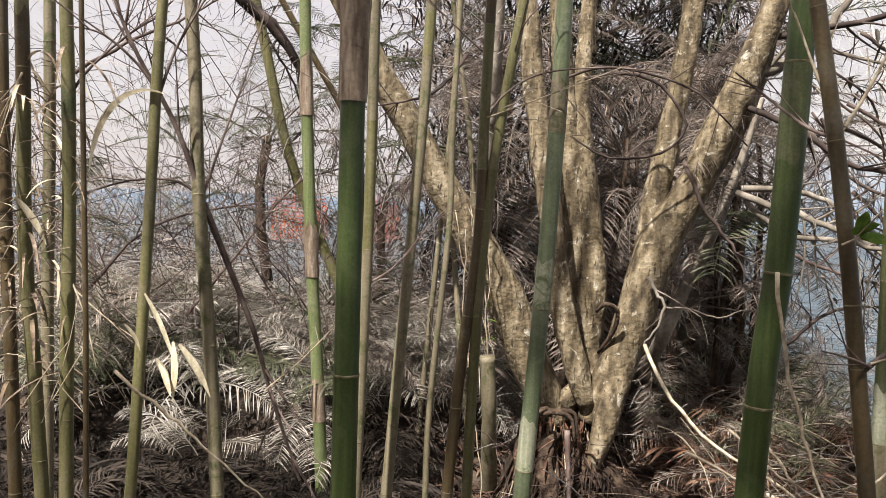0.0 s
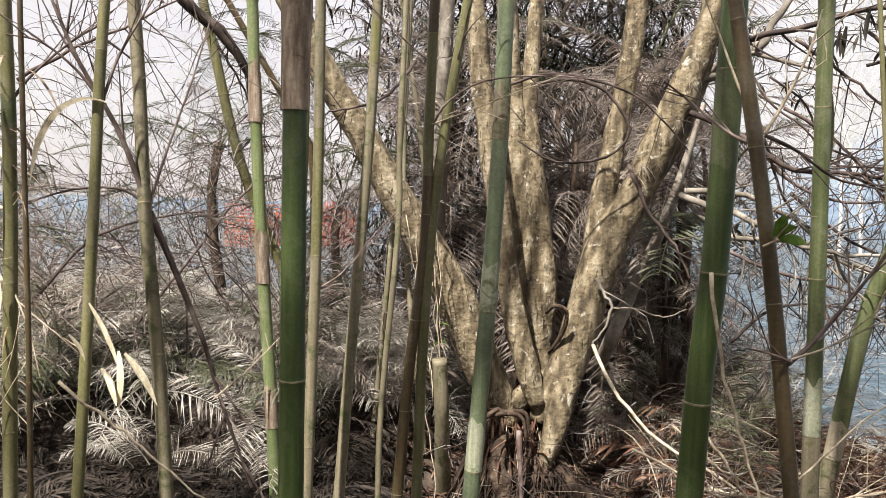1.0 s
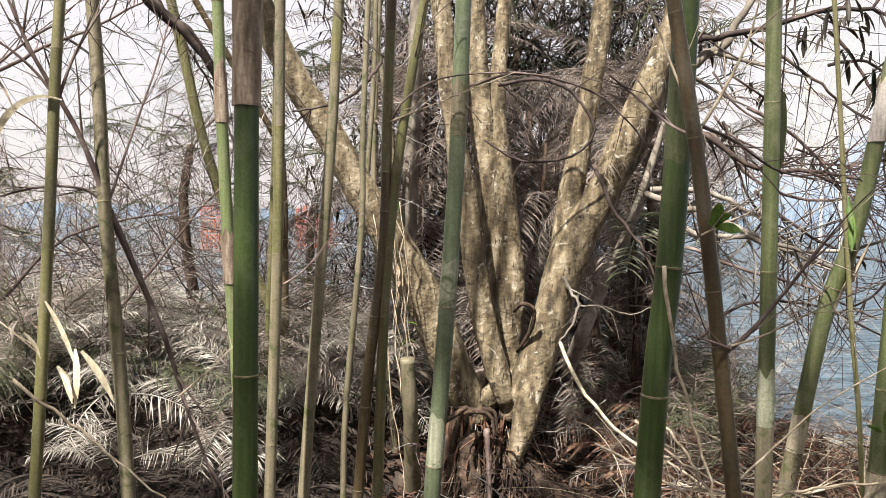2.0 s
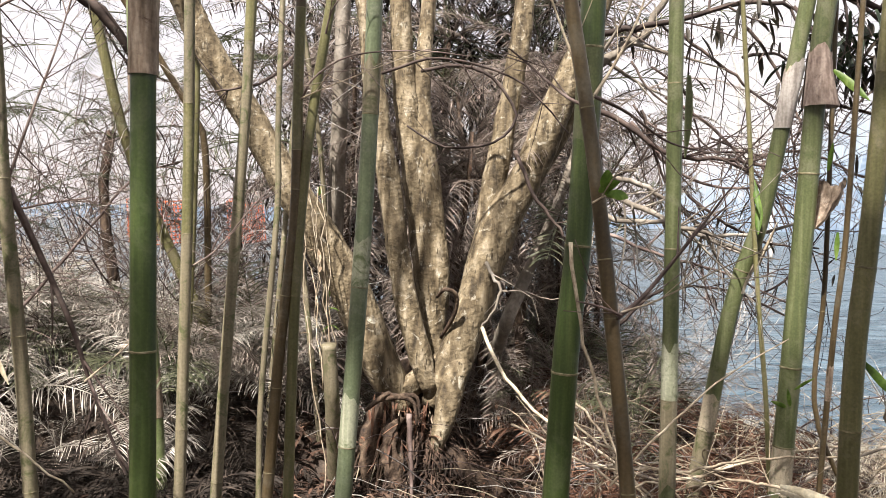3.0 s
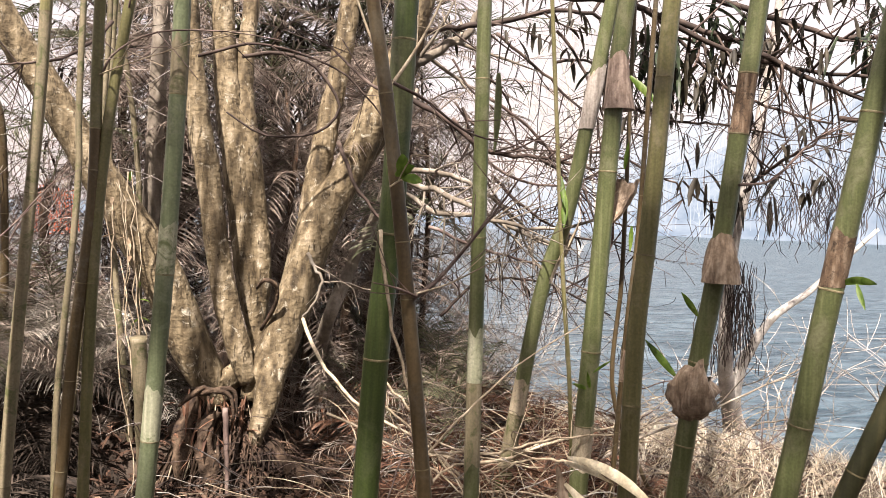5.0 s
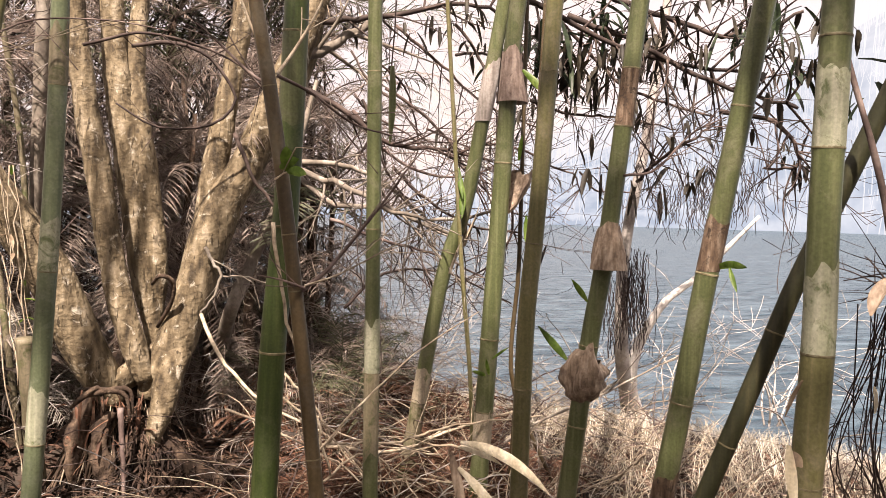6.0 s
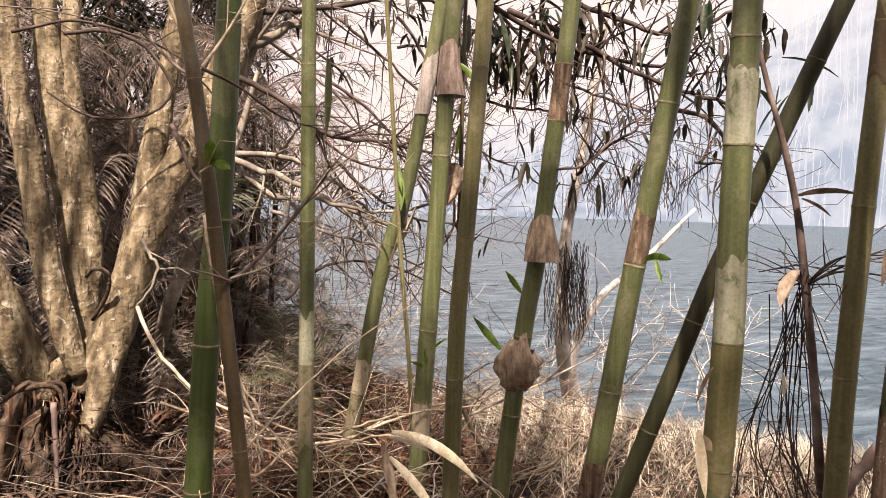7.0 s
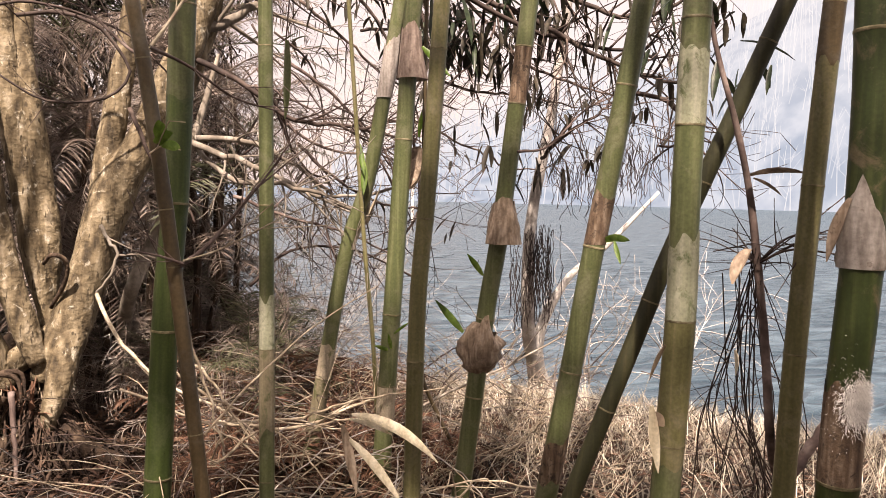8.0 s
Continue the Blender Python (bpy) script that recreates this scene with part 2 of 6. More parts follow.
def water_material():
    m = bpy.data.materials.new("river_water")
    m.use_nodes = True
    nt = m.node_tree
    n, link = nt.nodes, nt.links.new
    bsdf = n["Principled BSDF"]
    bsdf.inputs["Roughness"].default_value, bsdf.inputs["Specular IOR Level"].default_value = 0.28, 0.28
    co = n.new("ShaderNodeTexCoord")
    mp = n.new("ShaderNodeMapping")
    mp.inputs["Rotation"].default_value = (0, 0, radians(-49))
    mp.inputs["Scale"].default_value = (0.75, 1.7, 1)
    link(co.outputs["Object"], mp.inputs["Vector"])
    a = n.new("ShaderNodeTexNoise")
    a.inputs["Scale"].default_value, a.inputs["Detail"].default_value, a.inputs["Distortion"].default_value = 1.3, 7, 1.6
    link(mp.outputs[0], a.inputs["Vector"])
    ramp = n.new("ShaderNodeValToRGB")
    ramp.color_ramp.elements[0].position, ramp.color_ramp.elements[0].color = 0.36, (0.010, 0.028, 0.043, 1)
    ramp.color_ramp.elements[1].position, ramp.color_ramp.elements[1].color = 0.68, (0.075, 0.118, 0.150, 1)
    link(a.outputs["Fac"], ramp.inputs[0])
    link(ramp.outputs[0], bsdf.inputs["Base Color"])
    bp = n.new("ShaderNodeBump")
    bp.inputs["Strength"].default_value, bp.inputs["Distance"].default_value = 1.0, 0.3
    link(a.outputs["Fac"], bp.inputs["Height"])
    link(bp.outputs[0], bsdf.inputs["Normal"])
    return m


WATER = water_material()


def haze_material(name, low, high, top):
    """Far hills: haze is painted into a glowing colour, paler the higher and farther."""
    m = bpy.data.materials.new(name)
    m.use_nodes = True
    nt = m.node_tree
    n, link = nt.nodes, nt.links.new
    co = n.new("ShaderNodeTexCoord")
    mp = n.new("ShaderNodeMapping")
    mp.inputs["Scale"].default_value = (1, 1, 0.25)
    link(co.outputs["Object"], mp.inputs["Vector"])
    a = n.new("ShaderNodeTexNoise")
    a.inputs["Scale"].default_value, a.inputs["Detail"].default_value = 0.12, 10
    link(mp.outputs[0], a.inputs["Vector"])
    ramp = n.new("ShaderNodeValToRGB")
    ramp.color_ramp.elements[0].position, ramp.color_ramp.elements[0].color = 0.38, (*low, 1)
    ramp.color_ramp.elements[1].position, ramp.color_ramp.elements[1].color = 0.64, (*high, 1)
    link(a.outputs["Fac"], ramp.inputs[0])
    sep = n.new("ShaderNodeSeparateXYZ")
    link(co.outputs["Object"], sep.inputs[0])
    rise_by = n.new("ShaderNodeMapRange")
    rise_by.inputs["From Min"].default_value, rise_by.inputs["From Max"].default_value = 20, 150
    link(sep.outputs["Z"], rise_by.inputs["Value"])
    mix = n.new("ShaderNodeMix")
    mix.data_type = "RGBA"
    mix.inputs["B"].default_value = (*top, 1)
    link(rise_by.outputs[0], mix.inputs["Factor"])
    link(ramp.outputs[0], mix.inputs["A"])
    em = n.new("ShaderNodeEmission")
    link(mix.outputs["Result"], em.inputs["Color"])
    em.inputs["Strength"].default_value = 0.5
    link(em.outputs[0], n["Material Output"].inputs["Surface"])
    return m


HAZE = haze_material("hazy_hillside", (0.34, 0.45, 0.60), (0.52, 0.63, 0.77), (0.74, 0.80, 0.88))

# ---- mesh tools ----


class Build:
    """Collects vertices and faces of one mesh."""

    def __init__(self):
        self.v, self.f = [], []

    def mesh(self, name, mat, smooth=True):
        me = bpy.data.meshes.new(name)
        me.from_pydata(self.v, [], self.f)
        me.materials.append(mat)
        if smooth:
            me.shade_smooth()
        me.update()
        return me

    def tube(self, pts, radii, sides=8, cap=True, rough=0.0, rng=None, seed=0.0, flute=0.0):
        """A round limb along the points; rough swells and dents it."""
        pts = [Vector(p) for p in pts]
        n = len(pts)
        first = len(self.v)
        side = None
        for i, p in enumerate(pts):
            d = (pts[min(i + 1, n - 1)] - pts[max(i - 1, 0)]).normalized()
            if side is None:
                side = d.orthogonal().normalized()
            side = (side - d * side.dot(d)).normalized()
            up = d.cross(side)
            for k in range(sides):
                a = 2 * math.pi * k / sides
                q = side * math.cos(a) + up * math.sin(a)
                r = radii[i]
                if rough:
                    w = p + q * r
                    r *= 1 + rough * (noise.noise(w * (0.45 / max(r, 0.02)) + Vector((seed, 0, 0))) + 0.5 * noise.noise(w * (1.2 / max(r, 0.02))))
                if flute:
                    r *= 1 + flute * math.sin(a * 3 + seed + i * 0.15)
                self.v.append(p + q * r)
        for i in range(n - 1):
            for k in range(sides):
                a, b = first + i * sides + k, first + i * sides + (k + 1) % sides
                self.f.append((a, b, b + sides, a + sides))
        if cap:
            self.f.append(tuple(first + k for k in reversed(range(sides))))
            self.f.append(tuple(first + (n - 1) * sides + k for k in range(sides)))
        return self

    def blade(self, base, way, length, width, droop=0.4, fold=0.15, steps=4, up=Vector((0, 0, 1)), tip=0.0, full=0.8):
        """A narrow leaf, folded along its middle, that bends down along its length."""
        base, d = Vector(base), Vector(way).normalized()
        first = len(self.v)
        p = base.copy()
        for i in range(steps + 1):
            t = i / steps
            s = d.cross(up)
            s = s.normalized() if s.length > 1e-4 else Vector((1, 0, 0))
            w = width * 0.5 * max(tip, math.sin(math.pi * min(0.97, 0.12 + 0.85 * t)) ** full)
            nrm = s.cross(d)
            self.v += [p - s * w + nrm * fold * w, p.copy(), p + s * w + nrm * fold * w]
            p = p + d * (length / steps)
            d = (d + Vector((0, 0, -droop / steps))).normalized()
        for i in range(steps):
            a = first + 3 * i
            self.f += [(a, a + 1, a + 4, a + 3), (a + 1, a + 2, a + 5, a + 4)]
        return self


def part(name, mesh, parent, label=""):
    ob = new(name, mesh)
    ob.parent = parent
    if label:
        tagged(ob, label)
    return ob


def thing(name, at=(0, 0, 0), label="", category="", group="", kind=""):
    ob = new(name)
    ob.empty_display_size = 0.1
    ob.location = at
    return tagged(ob, label, category, group, kind)


def spline(pts, n):
    """n + 1 places along a smooth line through the points."""
    pts = [Vector(p) for p in pts]
    ext = [pts[0] * 2 - pts[1]] + pts + [pts[-1] * 2 - pts[-2]]
    out = []
    for i in range(n + 1):
        u = i / n * (len(pts) - 1)
        k = min(int(u), len(pts) - 2)
        t = u - k
        a, b, c, d = ext[k:k + 4]
        out.append(0.5 * (2 * b + (c - a) * t + (2 * a - 5 * b + 4 * c - d) * t * t + (3 * b - a - 3 * c + d) * t ** 3))
    return out


# ---- ground, river and distance ----
BANK = Vector((0.757, 0.654, 0))
SHORE, WATER_Z = 6.75, -0.62


def shore_way(x, y):
    """How far a place lies towards the river; the bank bends nearer upstream."""
    return BANK.x * x + BANK.y * y + 0.3 * max(0, -0.5 - x)


def ground_z(x, y):
    d = shore_way(x, y)
    z = 0.06 * noise.noise(Vector((x * 0.5, y * 0.5, 0))) + 0.03 * noise.noise(Vector((x * 1.7, y * 1.7, 3)))
    up, left = min(1, max(0, (y - 4.6) / 0.4)), min(1, max(0, (-0.35 - x) / 0.6))
    back = min(1, max(0, (y - 6.0) / 1.6))
    z += 0.4 * up * up * (3 - 2 * up) * left * (1 - back * back * (3 - 2 * back))
    t = min(1, max(0, (d - SHORE + 1.5) / 2.6))
    z -= t * t * (3 - 2 * t) * 1.15
    return z - (0.8 if d > 12 else 0)


def sheet(name, height, mat, edges):
    """A grid that is fine near the camera and reaches the horizon."""
    b = Build()
    m = len(edges)
    for y in edges:
        for x in edges:
            b.v.append((x, y + 4, height(x, y + 4)))
    for i in range(m - 1):
        for j in range(m - 1):
            a = i * m + j
            b.f.append((a, a + 1, a + m + 1, a + m))
    return new(name, b.mesh(name, mat))


far_steps = [15, 20, 30, 45, 70, 110, 180, 300, 600, 1500]
near_steps = [-12 + 0.15 * i for i in range(161)]
edges = [-s for s in reversed(far_steps)] + near_steps + far_steps
tagged(sheet("ground", ground_z, SOIL, edges), "dark soil of a wooded river bank under leaf litter", "ground", kind="structure")


def wave_z(x, y):
    d = BANK.x * x + BANK.y * y
    s = BANK.y * x - BANK.x * y
    fade = 1 / (1 + max(0, d - 8) / 30)
    return WATER_Z + fade * (0.05 * noise.noise(Vector((s * 0.5, d * 1.3, 0))) + 0.025 * noise.noise(Vector((s * 1.3, d * 3.1, 5))))


wedges = [-400, -200, -100, -60, -40, -28] + [-20 + 0.28 * i for i in range(144)] + [22, 28, 40, 60, 100, 200, 400]
tagged(sheet("river", wave_z, WATER, wedges), "wide slate-blue river with small choppy waves", "water", kind="structure")


def hill(name, azimuths, distance, height, seed, mat):
    """A long ridge on the far side of the river."""
    b = Build()
    a0, a1 = azimuths
    n, rows = 90, 10
    for i in range(n + 1):
        u = i / n
        a = radians(a0 + (a1 - a0) * u)
        top = height(u) * (1 + 0.12 * noise.noise(Vector((u * 9, seed, 0))) + 0.06 * noise.noise(Vector((u * 40, seed, 0))))
        for j in range(rows + 1):
            v = j / rows
            r = distance + 130 * v
            z = -1.2 + top * math.sin(v * math.pi / 2) + 1.2 * noise.noise(Vector((u * 60, v * 9, seed)))
            b.v.append((r * math.sin(a), r * math.cos(a), z))
    for i in range(n):
        for j in range(rows):
            k = i * (rows + 1) + j
            b.f.append((k, k + rows + 1, k + rows + 2, k + 1))
    return new(name, b.mesh(name, mat))


def rise(u):
    return 5 + 84 * (max(0, u - 0.51) / 0.17) ** 1.1


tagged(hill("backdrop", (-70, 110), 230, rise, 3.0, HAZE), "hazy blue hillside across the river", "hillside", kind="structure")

# trunks glow with the same painted haze as the hillside
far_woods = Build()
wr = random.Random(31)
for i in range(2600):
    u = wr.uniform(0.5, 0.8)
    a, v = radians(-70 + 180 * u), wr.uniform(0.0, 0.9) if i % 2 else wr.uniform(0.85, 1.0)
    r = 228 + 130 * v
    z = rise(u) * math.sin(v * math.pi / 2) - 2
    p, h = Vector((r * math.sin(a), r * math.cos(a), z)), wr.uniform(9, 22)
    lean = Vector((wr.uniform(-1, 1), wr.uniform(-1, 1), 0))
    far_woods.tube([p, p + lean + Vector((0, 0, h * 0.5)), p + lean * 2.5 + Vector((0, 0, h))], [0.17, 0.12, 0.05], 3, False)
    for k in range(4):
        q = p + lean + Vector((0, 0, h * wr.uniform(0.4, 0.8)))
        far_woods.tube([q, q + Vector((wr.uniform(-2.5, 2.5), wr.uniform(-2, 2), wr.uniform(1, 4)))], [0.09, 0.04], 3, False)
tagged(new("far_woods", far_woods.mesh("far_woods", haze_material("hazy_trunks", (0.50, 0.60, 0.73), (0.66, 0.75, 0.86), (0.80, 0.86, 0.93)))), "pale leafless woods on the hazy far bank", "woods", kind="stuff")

# ---- bamboo ----
BAMBOO = {}


def smooth_at(line, z):
    """The place on a rising line at height z."""
    for p, q in zip(line, line[1:]):
        if p.z <= z <= q.z:
            t = (z - p.z) / max(1e-6, q.z - p.z)
            return p.lerp(q, t)
    return line[0].copy() if z < line[0].z else line[-1].copy()


def crown_mesh(seed):
    """The leafy head of a stalk: thin drooping sprays with narrow leaves."""
    rng = random.Random(seed)
    b = Build()
    for i in range(16):
        a, p = rng.uniform(0, 6.28), Vector((0, 0, rng.uniform(-0.5, 1.2)))
        d = Vector((math.cos(a), math.sin(a), rng.uniform(0.1, 0.7))).normalized()
        pts = [p.copy()]
        for k in range(9):
            d = (d + Vector((0, 0, -0.09))).normalized()
            p = p + d * 0.15
            pts.append(p.copy())
            for _ in range(6):
                b.blade(p, (rng.uniform(-1, 1), rng.uniform(-1, 1), rng.uniform(-0.8, 0.3)), rng.uniform(0.12, 0.22), rng.uniform(0.018, 0.03), 0.5, 0.3, 2)
        b.tube(pts, [0.006 - 0.0005 * k for k in range(10)], 4, False)
    return b.mesh("crown", DARK_LEAF if seed % 2 else FROND_GREEN)


CROWNS = [crown_mesh(500 + i) for i in range(3)]


def culm(key, pts, r, nodes, style, label, patches=(), top=4.3, swell=0.045, leafy=False):
    """One bamboo stalk from the ground up: internodes between ring-shaped nodes. patches: (low, high, style) stretches of other skin."""
    pts = sorted([Vector(p) for p in pts], key=lambda p: p.z)
    line = spline(pts, 24)
    d = (line[3] - line[0]).normalized()
    foot = line[0] - d * ((line[0].z + 0.06) / d.z)
    d2 = (line[-1] - line[-5]).normalized()
    crown = line[-1] + d2 * ((top - line[-1].z) / d2.z)
    line = [foot, *line, line[-1].lerp(crown, 0.5), crown]
    rng = random.Random(key)
    nodes = sorted(nodes)
    gap = 0.48 if len(nodes) < 2 else max(0.28, min(0.62, (nodes[-1] - nodes[0]) / (len(nodes) - 1)))
    if not nodes:
        nodes = [0.9 + rng.uniform(-0.2, 0.2)]
    while nodes[0] - gap > 0.05:
        nodes.insert(0, nodes[0] - gap * rng.uniform(0.85, 1.0))
    while nodes[-1] + gap < top:
        nodes.append(nodes[-1] + gap * rng.uniform(0.95, 1.08))
    ob = thing("bamboo_culm", (foot.x, foot.y, 0), label, "bamboo", "bamboo culms of the grove")
    inv = Matrix.Translation((-foot.x, -foot.y, 0))
    cuts = [c for c in sorted(set([-0.06, top] + nodes)) if -0.06 <= c <= top]
    for a, b in zip(cuts, cuts[1:]):
        if b - a < 0.012:
            continue
        skin = style
        for lo, hi, other in patches:
            if lo - 0.02 <= a and b <= hi + 0.02:
                skin = other
        zs = [a, a + 0.008, a + 0.03] + [a + 0.03 + (b - a - 0.05) * k / 4 for k in range(1, 4)] + [b - 0.02, b - 0.006, b]
        zs = sorted(z for z in zs if a <= z <= b)
        low, high = a in nodes, b in nodes
        rad = []
        for z in zs:
            k = r * (1.04 - 0.05 * z)
            if low and z - a < 0.012:
                k *= 1.0 + swell * 0.6 * (1 - (z - a) / 0.012)
            if high and b - z < 0.012:
                k *= 1.0 + swell * (1 - (b - z) / 0.012)
            rad.append(k)
        bl = Build().tube([inv @ smooth_at(line, z) for z in zs], rad, 18, cap=False)
        part("internode", bl.mesh("internode", CULM[skin]), ob)
    for lo, hi, other in patches:
        if any(abs(lo - a) < 0.02 and abs(hi - c) < 0.02 for a, c in zip(cuts, cuts[1:])):
            continue
        low_node, high_node = any(abs(lo - z) < 0.03 for z in nodes), any(abs(hi - z) < 0.03 for z in nodes)
        bl, cols, rows = Build(), 36, 8
        shift = rng.uniform(0, 90)
        wave = [noise.noise(Vector((1.3 * math.cos(6.28 * k / cols), 1.3 * math.sin(6.28 * k / cols), shift))) for k in range(cols)]
        tears = [(0 if low_node else 0.08 + 0.14 * wave[k] + rng.uniform(0, 0.02), 0 if high_node else 0.12 - 0.22 * wave[-k] + rng.uniform(0, 0.025)) for k in range(cols)]
        for v in range(rows + 1):
            for k in range(cols):
                a = 2 * math.pi * k / cols
                z0, z1 = lo + (hi - lo) * tears[k][0], hi - (hi - lo) * tears[k][1]
                z = z0 + (z1 - z0) * v / rows
                w = r * (1.04 - 0.05 * z) * 1.015 + 0.0006
                bl.v.append(inv @ smooth_at(line, z) + Vector((math.cos(a) * w, math.sin(a) * w, 0)))
        for v in range(rows):
            for k in range(cols):
                q = v * cols + k
                bl.f.append((q, v * cols + (k + 1) % cols, (v + 1) * cols + (k + 1) % cols, q + cols))
        part("peeling_skin", bl.mesh("peeling_skin", CULM[other]), ob)
    for z in nodes:
        if 0 < z < top:
            k = r * (1.04 - 0.05 * z)
            rows = [(-0.004, 1.0), (-0.002, 1.02 + swell), (0.0, 1.0 + swell * 0.9), (0.0015, 1.015 + swell), (0.003, 1.0)]
            bl = Build().tube([inv @ smooth_at(line, z + dz * r / 0.03) for dz, _ in rows], [k * s for _, s in rows], 18, cap=False)
            part("node_ring", bl.mesh("node_ring", NODE), ob)
    BAMBOO[key] = (ob, line, r, inv)
    if leafy:
        part("crown", CROWNS[len(BAMBOO) % 3], ob).location = inv @ line[-1]
    return ob


def sheath(key, low, high, flare=0.05, turn=0.0, span=330, ragged=0.12, belly=0.0, mat=SHEATH, lean=0.0, skirt=0.0, point=0.0):
    """A papery sheath round a stalk, open along one side, with a torn upper edge."""
    ob, line, r, inv = BAMBOO[key]
    rng = random.Random(key + str(low))
    b = Build()
    cols, rows = 22, 9
    shift = rng.uniform(0, 50)
    tear = [ragged * 1.6 * noise.noise(Vector((i * 0.3, shift, 0))) + rng.uniform(-0.02, 0.02) for i in range(cols + 1)]
    for j in range(rows + 1):
        v = j / rows
        for i in range(cols + 1):
            u = i / cols
            a = radians(turn - span / 2 + span * u)
            z = low + (high - low) * v * (1 + tear[i] * v) * (1 - point * abs(2 * u - 1) ** 1.3)
            c = inv @ smooth_at(line, z)
            k = r * 1.10 + flare * v ** 2 + skirt * (1 - v) ** 1.4 * (0.55 + 0.45 * math.cos(a - radians(turn))) + belly * math.sin(math.pi * v) ** 0.8 + (0.003 + 0.5 * belly) * noise.noise(Vector((u * 9, v * 5, low * 7))) + 0.12 * belly * noise.noise(Vector((u * 23, v * 11, low * 7)))
            side = Vector((math.cos(a), math.sin(a), 0))
            b.v.append(c + side * k + Vector((math.cos(radians(turn)), math.sin(radians(turn)), 0)) * lean * v * v)
    for j in range(rows):
        for i in range(cols):
            k = j * (cols + 1) + i
            b.f.append((k, k + 1, k + cols + 2, k + cols + 1))
    return part("sheath", b.mesh("sheath", mat), ob, "dry brown papery culm sheath")


culm("L0", [(-2.382, 3.110, 2.288), (-2.376, 3.114, 1.869), (-2.364, 3.122, 1.354), (-2.350, 3.131, 0.897), (-2.335, 3.140, 0.378)],
     0.0247, [], "brown", "dark brown weathered bamboo culm with dead leaves round it")
culm("L1", [(-2.220, 2.977, 2.256), (-2.212, 2.981, 1.857), (-2.207, 2.984, 1.367), (-2.181, 3.001, 0.932), (-2.155, 3.016, 0.435)],
     0.0256, [2.02, 1.16], "olive", "olive bamboo culm with grey-brown weathered upper part", [(1.86, 2.26, "brown")])
culm("L2", [(-2.396, 3.454, 2.377), (-2.393, 3.456, 1.791), (-2.396, 3.454, 1.335), (-2.396, 3.455, 0.852), (-2.393, 3.456, 0.254)],
     0.0255, [], "grey", "greyish green slim bamboo culm in a dense clump")
culm("L3", [(-1.999, 2.875, 2.233), (-1.989, 2.881, 1.851), (-1.986, 2.883, 1.383), (-1.989, 2.881, 0.966), (-1.988, 2.882, 0.496)],
     0.0240, [1.83, 1.30, 0.78], "olive", "olive-green bamboo culm with faint pale rings", [(1.83, 1.95, "green")])
culm("L4", [(-1.852, 2.728, 1.654), (-1.842, 2.733, 1.098), (-1.838, 2.736, 0.561)],
     0.0091, [], "brown", "thin dark brown bamboo shoot")
culm("L5", [(-1.641, 2.830, 2.228), (-1.656, 2.824, 1.947), (-1.669, 2.818, 1.570), (-1.698, 2.805, 0.899), (-1.716, 2.797, 0.544)],
     0.0193, [2.09, 1.42, 0.92], "olive", "slim olive bamboo culm with bleached leaves caught on it")
culm("L6", [(-1.670, 3.143, 2.310), (-1.650, 3.151, 1.999), (-1.632, 3.158, 1.575), (-1.581, 3.177, 0.946), (-1.549, 3.189, 0.405)],
     0.0259, [2.19, 1.59, 1.01], "grey", "grey-brown forked bamboo culm with side branches")
culm("B", [(-1.488, 4.145, 2.575), (-1.466, 4.150, 2.018), (-1.419, 4.162, 1.193), (-1.382, 4.170, 0.699), (-1.343, 4.178, 0.041)],
     0.0319, [2.00, 1.19, 0.45], "light", "light green bamboo culm with tan sheaths at its nodes")
culm("A", [(-0.919, 2.427, 2.136), (-0.920, 2.427, 1.856), (-0.918, 2.427, 1.432), (-0.917, 2.428, 1.095), (-0.916, 2.428, 0.731)],
     0.0367, [1.86, 1.09], "deep", "thick dark green bamboo culm with brown sheath at the top")
culm("A2", [(-0.990, 3.227, 2.344), (-0.989, 3.227, 1.814), (-0.993, 3.226, 1.381), (-1.002, 3.225, 0.942), (-1.013, 3.223, 0.424)],
     0.0218, [1.89, 1.40, 0.65], "grey", "slim grey-green bamboo culm behind a thicker one", [(1.40, 1.89, "olive")])
culm("M1", [(-0.795, 3.452, 2.407), (-0.805, 3.451, 2.180), (-0.821, 3.449, 1.837), (-0.884, 3.443, 0.903), (-0.918, 3.439, 0.347)],
     0.0232, [2.18, 1.49, 0.93], "grey", "slim greyish bamboo culm leaning over leaf litter", [(2.18, 2.41, "olive")])
culm("M1b", [(-0.686, 3.559, 2.437), (-0.700, 3.558, 1.850), (-0.699, 3.558, 1.493), (-0.757, 3.555, 0.714), (-0.763, 3.554, 0.312)],
     0.0132, [1.97, 1.30, 0.76], "grey", "thin weathered grey bamboo culm")
culm("Q1", [(-0.551, 3.013, 2.296), (-0.560, 3.013, 1.907), (-0.565, 3.013, 1.471), (-0.612, 3.012, 1.005), (-0.646, 3.010, 0.526)],
     0.0200, [2.21, 1.71, 1.57, 1.19], "brown", "thin brownish bamboo culm with knotty nodes", [(1.71, 2.21, "olive")])
culm("Q2", [(-0.438, 3.012, 2.298), (-0.512, 3.013, 1.810), (-0.548, 3.013, 1.429), (-0.566, 3.013, 1.007), (-0.575, 3.013, 0.529)],
     0.0190, [1.71, 1.19, 0.72], "olive", "thin olive-brown bamboo culm crossing another")
culm("C", [(-0.294, 3.054, 2.312), (-0.304, 3.054, 1.839), (-0.332, 3.056, 1.224), (-0.371, 3.059, 0.591)],
     0.0315, [1.85, 1.22, 0.63], "blue", "blue-green bamboo culm with waxy bloom and pale patches", [(1.85, 2.08, "grey"), (1.22, 1.41, "bloom"), (0.63, 0.83, "bloom")])
